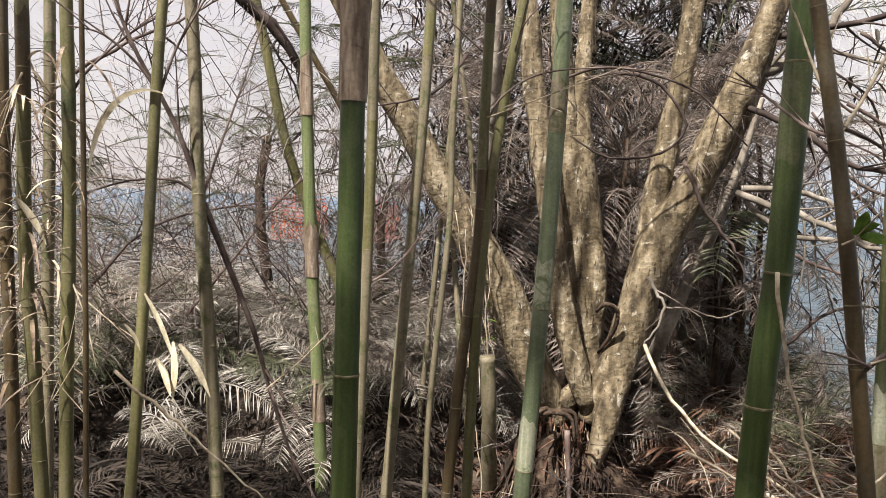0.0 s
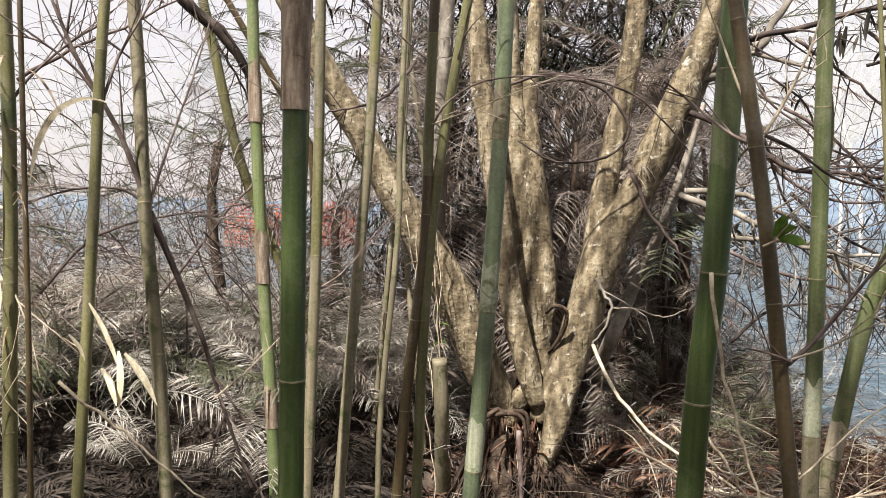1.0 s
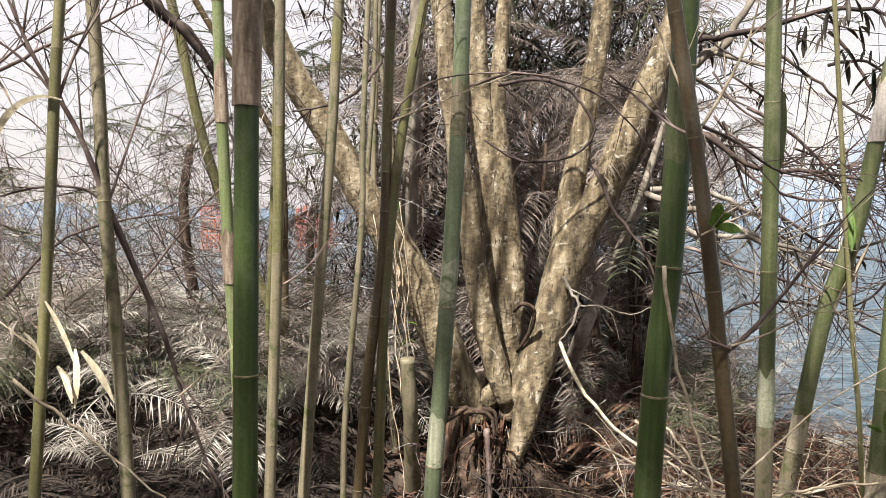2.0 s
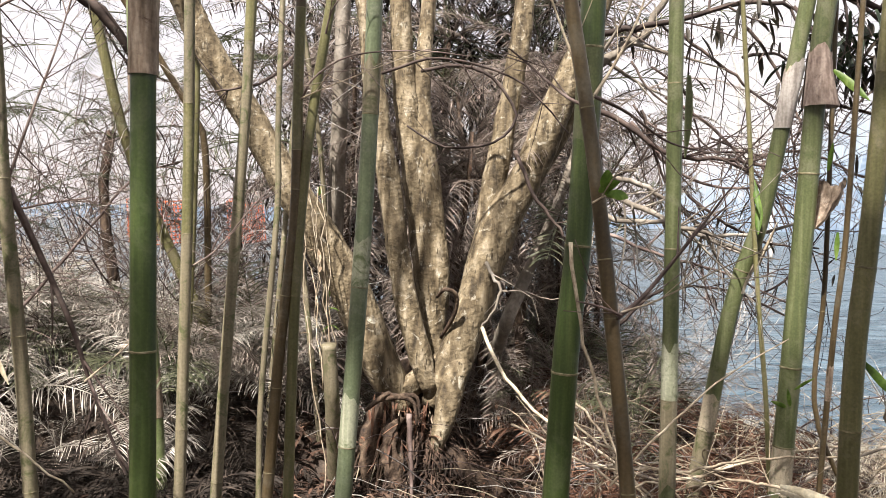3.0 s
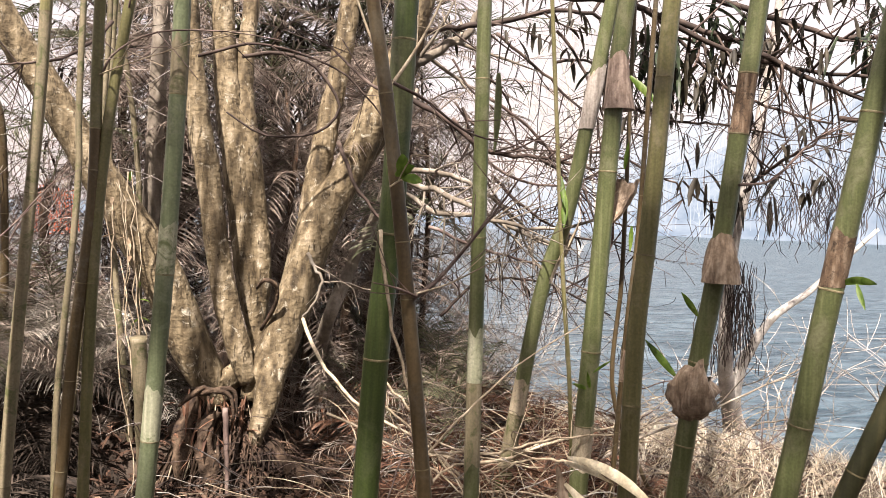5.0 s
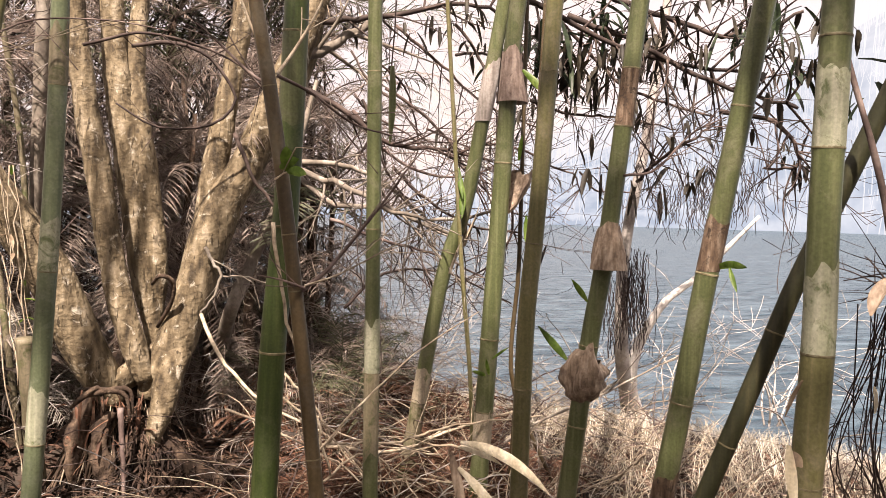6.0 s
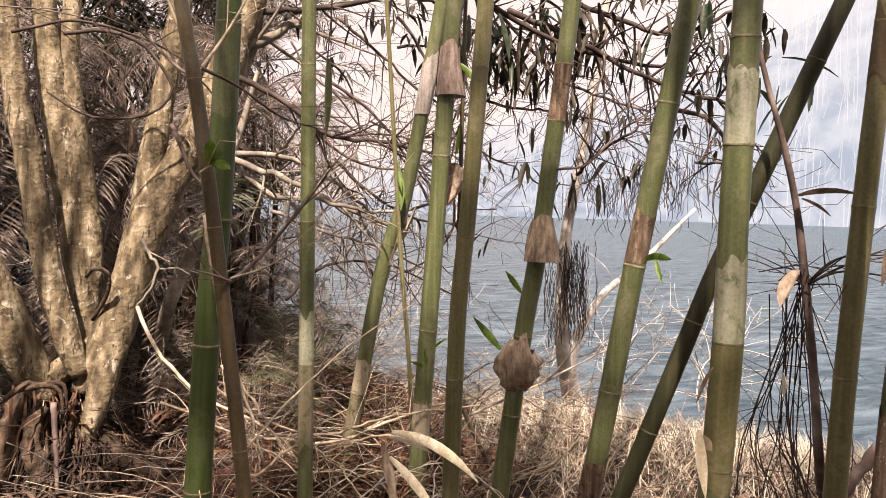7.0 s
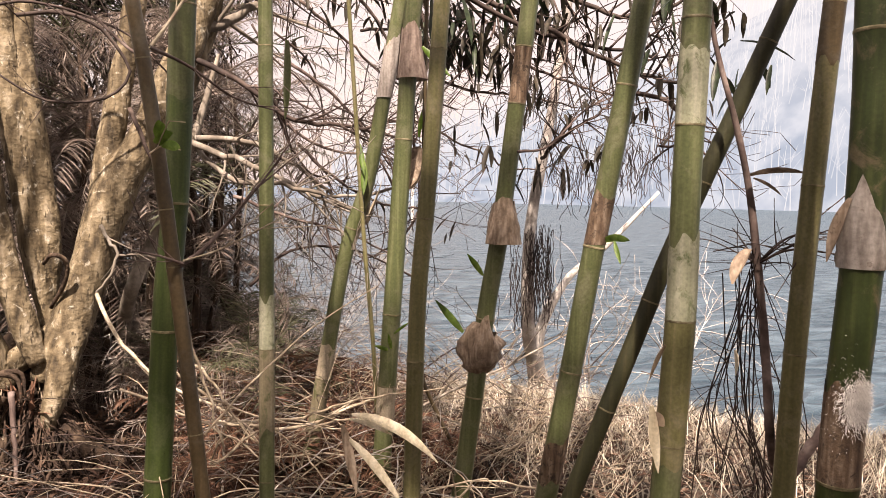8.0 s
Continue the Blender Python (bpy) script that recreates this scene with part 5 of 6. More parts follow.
stick([(0.482, 2.588, 0.641), (0.675, 2.627, 0.820), (0.912, 2.744, 0.953), (1.184, 2.831, 1.077)], 0.0042, 4, wobble=0.0015)
stick([(0.814, 3.950, 0.275), (1.160, 3.726, 0.265), (1.538, 3.662, 0.391), (1.855, 3.597, 0.463)], 0.010, 5, twigs=4)
stick([(0.599, 3.697, 0.700), (0.724, 3.560, 0.553), (0.792, 3.434, 0.416), (0.929, 3.386, 0.260)], 0.007, 6, twigs=2)
stick([(1.356, 3.079, 0.440), (1.215, 3.265, 0.422), (1.006, 3.464, 0.305)], 0.007, 7, twigs=4)
stick([(-1.679, 2.592, 1.023), (-1.542, 2.656, 0.888), (-1.411, 2.707, 0.750), (-1.236, 2.763, 0.570)], 0.006, 8)
stick([(0.491, 3.497, 0.692), (0.665, 3.459, 0.546), (0.909, 3.388, 0.430), (1.275, 3.353, 0.346)], 0.006, 9, twigs=4)
stick([(0.778, 3.570, 0.388), (1.077, 3.483, 0.384), (1.321, 3.391, 0.468), (1.797, 3.380, 0.487)], 0.008, 10, twigs=3)
stick([(0.642, 3.191, 0.319), (0.845, 3.242, 0.425), (0.984, 3.198, 0.350), (1.088, 3.054, 0.216)], 0.006, 11, twigs=5)
stick([(1.502, 3.578, 0.123), (1.927, 3.805, 0.287), (2.509, 3.907, 0.424), (3.146, 3.912, 0.670)], 0.010, 12, GREY_BARK, twigs=3)
stick([(-0.095, 4.197, 0.460), (-0.085, 4.146, 0.225), (-0.076, 4.096, -0.020)], 0.0155, 13, TWIG, "prop_stick", "grey upright stick propping the tree's roots", group="props", wobble=0.0015)
stick([(2.360, 1.629, 0.788), (2.221, 1.655, 0.637), (2.089, 1.667, 0.486)], 0.0244, 14, TWIG, "fallen_stick", "thick brown broken cane leaning on the bank")
rng = random.Random(77)
for i in range(70):
    x, y = rng.uniform(0.3, 3.2), rng.uniform(2.9, 5.4)
    if BANK.x * x + BANK.y * y > 5.8 or inside_tree(x, y):
        continue
    a, l = rng.uniform(0, 6.28), rng.uniform(0.3, 0.9)
    z = ground_z(x, y)
    p = Vector((x, y, z + 0.02))
    q = p + Vector((math.cos(a) * l, math.sin(a) * l, rng.uniform(0.02, 0.45)))
    stick([p, p.lerp(q, 0.5) + Vector((rng.uniform(-0.06, 0.06), rng.uniform(-0.06, 0.06), 0.05)), q], rng.uniform(0.003, 0.007), 100 + i, rng.choice((STRAW, TWIG, TWIG, GREY_BARK)), twigs=rng.randrange(0, 5))

# hollow stump beside the tree
stump = thing("stump", (-0.510, 4.571, 0.000), "pale split bamboo stump with a hollow top", "stump")
limb([(-0.479, 4.477, 0.000), (-0.495, 4.240, 0.495), (-0.514, 4.189, 0.820)], [0.0465, 0.0392, 0.0378], "stump_wall", CULM["grey"], stump, 14, 0.08, seed=63)

# ---- side branches and leaves on the culms ----


def sprig(key, pts, r, seed, twigs=4, size=0.3, mat=TWIG, depth=1):
    ob, line, _, inv = BAMBOO[key]
    rng = random.Random(seed)
    path = [inv @ p for p in spline(pts, 14)]
    b, sides = Build().tube(path, [r * (1 - 0.6 * i / 14) for i in range(15)], 7, False), []
    for _ in range(twigs):
        k = rng.randrange(2, 14)
        d = (path[k + 1] - path[k]).normalized()
        tb = Build()
        grow(tb, path[k], (d + Vector((rng.uniform(-0.8, 0.8), rng.uniform(-0.8, 0.8), rng.uniform(-0.5, 0.8)))).normalized(), size * rng.uniform(0.5, 1.2), r * 0.45, depth, rng, 0.35, 0.3, 0.0)
        sides.append(tb)
    branch = part("side_branch", b.mesh("side_branch", mat), ob)
    for tb in sides:
        part("twig", tb.mesh("twig", mat), branch)
    return branch


sprig("K", [(0.304, 2.003, 1.251), (0.376, 2.035, 1.298), (0.476, 2.057, 1.407), (0.578, 2.073, 1.531)], 0.007, 1, 5, 0.25)
sprig("K", [(0.314, 2.000, 1.258), (0.252, 1.964, 1.282), (0.199, 1.975, 1.293)], 0.004, 2, 3, 0.15)
sprig("K", [(0.314, 2.000, 1.265), (0.410, 2.025, 1.292), (0.559, 2.027, 1.367), (0.701, 1.966, 1.445)], 0.003, 3, 2, 0.2, STRAW)
sprig("K", [(0.235, 2.035, 1.765), (0.303, 2.068, 1.867), (0.367, 2.100, 1.986), (0.390, 2.093, 2.081)], 0.005, 4, 3, 0.2, STRAW)
sprig("K", [(0.228, 2.037, 1.791), (0.180, 2.049, 1.899), (0.130, 2.060, 2.033)], 0.005, 5, 2, 0.2, STRAW)
sprig("K", [(0.235, 2.035, 1.751), (0.199, 2.147, 1.794), (0.118, 2.266, 1.899), (0.072, 2.274, 1.936)], 0.005, 25, 3, 0.2)
sprig("K", [(0.241, 2.034, 1.778), (0.348, 2.106, 1.751), (0.474, 2.169, 1.690), (0.604, 2.224, 1.669)], 0.005, 26, 4, 0.25)
sprig("L6", [(-1.621, 3.163, 1.576), (-1.696, 3.079, 1.842), (-1.801, 2.978, 2.087), (-1.877, 2.940, 2.291)], 0.012, 6, 5, 0.4)
sprig("L6", [(-1.617, 3.164, 1.587), (-1.544, 3.191, 1.837), (-1.469, 3.215, 2.077), (-1.413, 3.233, 2.295)], 0.006, 7, 5, 0.3)
sprig("L6", [(-1.617, 3.164, 1.555), (-1.551, 3.241, 1.337), (-1.458, 3.324, 1.038), (-1.402, 3.392, 0.770), (-1.294, 3.472, 0.391)], 0.0146, 8, 5, 0.5)
sprig("L6", [(-1.627, 3.160, 1.580), (-1.712, 3.126, 1.636), (-1.856, 3.062, 1.629), (-2.039, 2.968, 1.559), (-2.247, 2.840, 1.483)], 0.006, 9, 6, 0.4)
sprig("L6", [(-1.411, 3.338, 0.806), (-1.282, 3.372, 0.921), (-1.152, 3.401, 1.062)], 0.004, 10, 2, 0.2, STRAW)
sprig("L5", [(-1.642, 2.830, 1.911), (-1.715, 2.797, 2.016), (-1.808, 2.751, 2.096), (-1.896, 2.704, 2.110)], 0.006, 11, 5, 0.35)
sprig("L5", [(-1.646, 2.829, 1.920), (-1.603, 2.847, 2.065), (-1.538, 2.873, 2.204), (-1.471, 2.898, 2.325)], 0.006, 12, 5, 0.3)
sprig("L3", [(-1.989, 2.881, 1.909), (-1.931, 2.913, 2.013), (-1.818, 2.969, 2.144), (-1.700, 3.023, 2.238)], 0.006, 13, 6, 0.4)
sprig("L3", [(-1.988, 2.881, 1.304), (-1.916, 2.864, 1.151), (-1.860, 2.837, 0.981)], 0.004, 14, 6, 0.4, STRAW)
sprig("L1", [(-2.207, 2.985, 1.287), (-2.101, 2.932, 1.416), (-2.022, 2.977, 1.458)], 0.004, 15, 8, 0.4, STRAW)
sprig("L1", [(-2.210, 2.983, 2.018), (-2.192, 2.876, 1.903), (-2.234, 2.849, 1.725)], 0.005, 16, 8, 0.4, STRAW)
sprig("Q1", [(-0.551, 3.013, 1.877), (-0.499, 2.963, 1.960), (-0.368, 2.958, 2.039), (-0.144, 2.936, 2.059), (0.037, 2.904, 2.040)], 0.0045, 17, 4, 0.25)
sprig("Q1", [(-0.559, 3.013, 1.887), (-0.479, 2.913, 1.906), (-0.334, 2.856, 1.958), (-0.122, 2.832, 2.042)], 0.003, 18, 3, 0.25, STRAW)
sprig("Q2", [(-0.474, 3.013, 2.085), (-0.432, 2.961, 2.209), (-0.323, 2.956, 2.323)], 0.004, 19, 3, 0.25)
sprig("Q1", [(-0.553, 3.013, 2.102), (-0.645, 3.010, 2.178), (-0.807, 2.998, 2.326)], 0.004, 20, 3, 0.25)
sprig("A2", [(-0.979, 3.228, 1.272), (-0.884, 3.241, 1.341), (-0.760, 3.254, 1.498), (-0.676, 3.259, 1.588)], 0.004, 21, 2, 0.25)
sprig("K", [(0.237, 1.998, 1.523), (0.262, 1.961, 1.540), (0.301, 1.952, 1.532)], 0.0025, 22, 1, 0.1, STRAW)
sprig("I", [(1.739, 2.696, 1.623), (1.899, 2.706, 1.654), (2.066, 2.703, 1.806), (2.170, 2.617, 1.877)], 0.006, 23, 6, 0.35)


rng = random.Random(61)
first, last = Vector((0.963, 2.864, 0.276)), Vector((1.595, 2.675, 0.240))
for i in range(24):
    e = first.lerp(last, rng.random()) + Vector((rng.gauss(0, 0.1), rng.gauss(0, 0.25), rng.uniform(-0.05, 0.2)))
    p = e + Vector((rng.gauss(0, 0.35), rng.gauss(0, 0.2), 0))
    p.z = ground_z(p.x, p.y)
    d = (e - p) * rng.uniform(0.15, 0.5)
    bend = Vector((rng.gauss(0, 0.04), rng.gauss(0, 0.04), rng.uniform(0, 0.06)))
    stick([p, p.lerp(e, 0.5) + bend, e, e + Vector((d.x * 1.5, d.y * 1.5, -0.3 * abs(d.z)))], rng.uniform(0.0025, 0.006), 300 + i, (STRAW, STRAW, BLEACHED)[i % 3], label="pale dry stick leaning up out of the litter")


def mould(key, z, side, count, seed):
    """A whitish felt of fine mould hairs on one side of a culm, thinning into flecks."""
    ob, line, r, inv = BAMBOO[key]
    rng = random.Random(seed)
    b = Build()
    for i in range(count):
        felt = i < count * 0.93
        da, dz = (rng.gauss(0.2, 0.3), rng.gauss(0, 0.022)) if felt else (rng.gauss(-0.45, 0.5), rng.gauss(-0.01, 0.045))
        a, c = radians(side) + da, inv @ smooth_at(line, z + dz)
        out = Vector((math.cos(a), math.sin(a), 0))
        way = out * (0.7 if felt else 0.1) + Vector((rng.gauss(0, 0.5), rng.gauss(0, 0.5), rng.gauss(-0.2, 0.6)))
        b.blade(c + out * r * 1.0, way, rng.uniform(0.007, 0.02) if felt else rng.uniform(0.003, 0.007), rng.uniform(0.0006, 0.0016), 1.6, 0.3, 2, out)
    return part("mould_patch", b.mesh("mould_patch", PALE_BARK), ob, "whitish mould patch")


mould("Q", 1.016, -125, 5200, 1)


def leaf(key, at, way, length, width, mat=PALE_LEAF, droop=0.6, fold=0.5, steps=8, up=Vector((0, 0, 1)), full=1.0):
    ob, line, _, inv = BAMBOO[key]
    b = Build().blade(inv @ Vector(at), way, length, width, droop, fold, steps, up, 0.0, full)
    return part("leaf", b.mesh("leaf", mat), ob, "bleached dry leaf" if mat is PALE_LEAF else "fresh green leaf")


def leaf_to(key, p, q, width, mat=PALE_LEAF, sag=0.5, fold=0.5):
    """A leaf from p to about q, bowed between."""
    p, q = Vector(p), Vector(q)
    d = (q - p).normalized()
    leaf(key, p, d + Vector((0, 0, sag * 0.45)), (q - p).length * 1.06, width, mat, sag, fold, 8, Vector((0.3 + 0.3 * math.sin(p.x * 40), 0.95, 0.1)))


leaf("L5", (-1.617, 2.786, 1.912), (-1, 0.1, 0.25), 0.42, 0.044, PALE_LEAF, 2.9, 0.5, 14)
leaf_to("L5", (-1.662, 2.766, 1.251), (-1.559, 2.757, 1.031), 0.025, sag=0.4)
leaf_to("L5", (-1.560, 2.756, 1.097), (-1.538, 2.711, 0.920), 0.034)
leaf_to("L5", (-1.599, 2.740, 1.023), (-1.535, 2.680, 0.937), 0.024)
leaf_to("L5", (-1.543, 2.763, 1.087), (-1.435, 2.752, 0.929), 0.04, sag=0.2)
leaf_to("L5", (-1.695, 2.696, 1.157), (-1.655, 2.715, 1.072), 0.025)
leaf_to("L5", (-1.607, 2.736, 1.042), (-1.566, 2.754, 0.937), 0.025)
leaf_to("L1", (-2.183, 2.881, 1.553), (-2.078, 2.887, 1.399), 0.04, sag=0.3)
leaf_to("L1", (-2.168, 2.891, 1.296), (-2.175, 2.887, 1.137), 0.02)
leaf_to("L3", (-1.991, 2.822, 1.309), (-1.993, 2.821, 1.193), 0.02)
rng = random.Random(3)
for i in range(200):
    k = rng.choice(("L0", "L1", "L1", "L2", "L3"))
    ob, line, r, inv = BAMBOO[k]
    z = rng.uniform(0.8, 2.1)
    p = smooth_at(line, z)
    a = rng.uniform(0, 6.28)
    leaf(k, p + Vector((math.cos(a), math.sin(a), 0)) * r, (math.cos(a), math.sin(a), rng.uniform(-0.3, 0.6)), rng.uniform(0.12, 0.4), rng.uniform(0.005, 0.016), rng.choice((PALE_LEAF, SHEATH, SHEATH, DEAD_LEAF)), 1.6, 0.4, 6)
leaf_to("K", (0.262, 1.961, 1.540), (0.245, 1.914, 1.593), 0.031, GREEN_LEAF)
leaf_to("K", (0.258, 1.962, 1.539), (0.289, 1.903, 1.533), 0.024, GREEN_LEAF)
leaf_to("K", (0.242, 1.966, 1.547), (0.276, 1.927, 1.569), 0.024, GREEN_LEAF)
leaf_to("F", (1.444, 3.605, 1.592), (1.424, 3.560, 1.442), 0.034, GREEN_LEAF, 0.1)
leaf_to("F", (1.421, 3.616, 1.681), (1.425, 3.559, 1.536), 0.027, GREEN_LEAF, 0.1)
leaf_to("G", (1.619, 3.348, 2.132), (1.705, 3.240, 1.997), 0.034, GREEN_LEAF, 0.1)
leaf_to("G", (1.614, 3.350, 1.710), (1.601, 3.301, 1.820), 0.020, GREEN_LEAF, 0.0)
leaf_to("G", (1.628, 3.285, 1.454), (1.626, 3.286, 1.340), 0.020, GREEN_LEAF, 0.0)
leaf_to("G", (1.521, 3.401, 0.689), (1.483, 3.364, 0.776), 0.020, GREEN_LEAF, 0.1)
leaf_to("G", (1.509, 3.407, 0.688), (1.428, 3.391, 0.719), 0.020, GREEN_LEAF, 0.1)
leaf_to("G", (1.506, 3.352, 0.778), (1.570, 3.318, 0.835), 0.014, GREEN_LEAF, 0.1)
leaf_to("I", (1.541, 2.753, 0.886), (1.447, 2.812, 1.008), 0.031, GREEN_LEAF, 0.1)
leaf_to("I", (1.628, 2.754, 1.115), (1.550, 2.746, 1.202), 0.024, GREEN_LEAF, 0.1)
leaf_to("J", (1.879, 2.323, 1.273), (1.888, 2.182, 1.294), 0.034, GREEN_LEAF, 0.6)
leaf_to("J", (1.884, 2.252, 1.289), (1.869, 2.199, 1.211), 0.020, GREEN_LEAF, 0.3)
leaf_to("N", (1.309, 1.422, 0.943), (1.323, 1.407, 0.789), 0.026, sag=0.1)
leaf_to("N", (1.328, 1.445, 0.920), (1.329, 1.402, 0.898), 0.03, DEAD_LEAF, 0.3)
leaf_to("N", (1.362, 1.439, 1.087), (1.339, 1.462, 0.999), 0.015, DEAD_LEAF, 0.3)
leaf_to("Q", (1.516, 1.076, 1.455), (1.478, 1.096, 1.327), 0.04, SHEATH, sag=0.1)
leaf_to("H", (0.864, 2.260, 0.750), (1.052, 2.064, 0.626), 0.034, sag=0.9)
leaf_to("H", (0.865, 2.281, 0.731), (0.967, 2.195, 0.693), 0.02, sag=0.4)
leaf_to("H", (0.846, 2.289, 0.714), (0.873, 2.235, 0.517), 0.032, SHEATH, sag=0.1)
leaf_to("H", (0.859, 2.262, 0.673), (0.961, 2.109, 0.512), 0.03, sag=0.4)

# dead cane with a burst of drooping twigs, beside the river
cane = thing("dead_bamboo_branch", (3.325, 2.558, 0.000), "dead bamboo branch with a burst of dark drooping twigs", "bamboo branch")
hub = Vector((1.802, 1.546, 1.270))
base = Vector((3.325, 2.558, 0.000))
cane.location = base
limb([base, (1.886, 1.520, 0.675), (1.837, 1.534, 1.037), hub, (1.783, 1.569, 1.468), (1.755, 1.603, 1.658), (1.707, 1.657, 1.912), (1.684, 1.682, 2.151)], [0.013, 0.013, 0.012, 0.012, 0.01, 0.009, 0.007, 0.005], "cane", TWIG, cane, 8, 0.1, seed=70)
rng = random.Random(9)
for i in range(42):
    if i < 27:
        p = base + Vector((rng.gauss(-0.12, 0.16), rng.gauss(0.0, 0.16), 0.0))
        q = hub + Vector((rng.gauss(-0.02, 0.03), rng.gauss(0, 0.03), rng.uniform(-0.12, 0.05)))
        mid = p.lerp(q, 0.55) + Vector((rng.gauss(-0.05, 0.06), rng.gauss(0, 0.06), 0))
        pts = [p, p.lerp(mid, 0.5) + Vector((rng.gauss(0, 0.025), rng.gauss(0, 0.025), 0)), mid, q]
        r = rng.uniform(0.0022, 0.0045)
    else:
        a = rng.gauss(0.2, 1.0)
        q = hub + Vector((math.cos(a) * rng.uniform(0.08, 0.36), math.sin(a) * 0.25, rng.uniform(-0.14, 0.22)))
        pts = [hub, hub.lerp(q, 0.5) + Vector((rng.gauss(0, 0.02), rng.gauss(0, 0.02), 0.03)), q]
        r = rng.uniform(0.002, 0.0042)
    b = Build()
    line = spline(pts, 10)
    b.tube([v - base for v in line], [r * (1 - 0.05 * k) for k in range(11)], 5, False)
    for k in range(2):
        n = rng.randrange(2, 10)
        grow(b, line[n] - base, Vector((rng.gauss(0, 1), rng.gauss(0, 1), rng.gauss(0.2, 0.6))).normalized(), rng.uniform(0.08, 0.25), r * 0.6, 0, rng, 0.5, 0.2, 0.0, 4, None, 0.001)
    part("twig", b.mesh("twig", DARK_TWIG), cane)
for p, q, w, m in (((1.745, 1.537, 1.514), (1.829, 1.429, 1.540), 0.05, SHEATH), ((1.749, 1.531, 1.507), (1.798, 1.470, 1.470), 0.03, SHEATH), ((1.751, 1.529, 1.312), (1.684, 1.531, 1.220), 0.05, SHEATH), ((1.695, 1.519, 1.034), (1.699, 1.514, 0.964), 0.035, PALE_LEAF)):
    p, q = Vector(p), Vector(q)
    part("leaf", Build().blade(p - base, q - p, (q - p).length, w, 0.3, 0.6, 6).mesh("leaf", m), cane, "dry curled leaf")

# hanging root tangle on the slim tree
rng = random.Random(21)
top = Vector((3.128, 4.531, 1.196))
tangle = Build()
for i in range(90):
    p = top + Vector((rng.gauss(0, 0.09), rng.gauss(0, 0.06), rng.uniform(-0.25, 0.06)))
    pts = [p]
    for k in range(7):
        pts.append(pts[-1] + Vector((rng.gauss(0, 0.012), rng.gauss(0, 0.012), -rng.uniform(0.04, 0.085))))
    tangle.tube([q - river_tree.location for q in pts], [0.0026] * 8, 3, False)
part("root_tangle", tangle.mesh("root_tangle", DARK_TWIG), river_tree, "hanging mass of dark stringy roots")
for i in range(3):
    tangle = Build()
    c = Vector(((3.169, 4.126, 1.772), (3.335, 3.989, 1.739), (3.326, 3.729, 1.834))[i])
    for k in range(40):
        p = c + Vector((rng.gauss(0, 0.16), rng.gauss(0, 0.16), rng.gauss(0, 0.06)))
        pts = [p]
        for j in range(6):
            pts.append(pts[-1] + Vector((rng.gauss(0, 0.025), rng.gauss(0, 0.02), -rng.uniform(0.03, 0.08))))
        tangle.tube([q - river_tree.location for q in pts], [0.0022] * 7, 3, False)
    tagged(part("twig_spray", tangle.mesh("twig_spray", DARK_TWIG), river_tree), kind="stuff")

# orange net fence far back in the trees
net = thing("safety_net", (-1.614, 8.693, 1.153), "torn orange plastic net fence behind the thicket", "net fence")
o = net.location.copy()
for lo, hi in (((-2.866, 8.434, 1.600), (-2.306, 8.574, 1.163)), ((-1.900, 8.651, 1.605), (-1.524, 8.704, 1.187))):
    lo, hi = Vector(lo), Vector(hi)
    b = Build()
    for k in range(15):
        u = k / 14
        x, y = lo.x + (hi.x - lo.x) * u, lo.y + (hi.y - lo.y) * u
        b.tube([Vector((x, y, lo.z + 0.05 * math.sin(u * 5))) - o, Vector((x + 0.03, y, hi.z)) - o], [0.008, 0.008], 4, False)
    for k in range(12):
        z = hi.z + (lo.z - hi.z) * k / 11
        b.tube([Vector((lo.x, lo.y, z)) - o, Vector(((lo.x + hi.x) / 2, (lo.y + hi.y) / 2, z - 0.03)) - o, Vector((hi.x, hi.y, z)) - o], [0.008] * 3, 4, False)
    part("net_panel", b.mesh("net_panel", NET), net)

# tangle of fine dead twigs over the whole undergrowth
for name, mat, n, seed, label in (("brush", TWIG, 5200, 1, "tangle of fine dark dead twigs"), ("brush", BLEACHED, 4600, 2, "tangle of fine bleached dead twigs and stalks")):
    rng = random.Random(seed)
    b = Build()
    for i in range(n):
        x, y = rng.uniform(-4.2, 3.6), rng.uniform(3.4, 7.2)
        d = BANK.x * x + BANK.y * y
        if d > 6.6 or inside_tree(x, y):
            continue
        if x < -0.5 and y < 4.9:
            continue
        if x > 0.6 and rng.random() < (0.35 if mat is TWIG else 0.55) + 0.25 * max(0, x - 1):
            continue
        high = 0.55 if x < 0.6 else 0.5
        p = Vector((x, y, ground_z(x, y) + high * rng.random() ** 1.7))
        d = Vector((rng.gauss(0, 1), rng.gauss(0, 1), rng.gauss(0.15, 0.6))).normalized()
        l, pts = rng.uniform(0.12, 0.5), [p]
        for k in range(4):
            d = (d + Vector((rng.uniform(-0.35, 0.35), rng.uniform(-0.35, 0.35), rng.uniform(-0.45, 0.2)))).normalized()
            pts.append(pts[-1] + d * l / 4)
        r = rng.uniform(0.0012, 0.0032)
        b.tube(pts, [r, r, r * 0.9, r * 0.8, r * 0.5], 3, False)
    tagged(new(name, b.mesh(name, mat)), label, "brushwood", kind="stuff")

# pale stalks that criss-cross the heap of dead fronds
rng = random.Random(91)
b = Build()
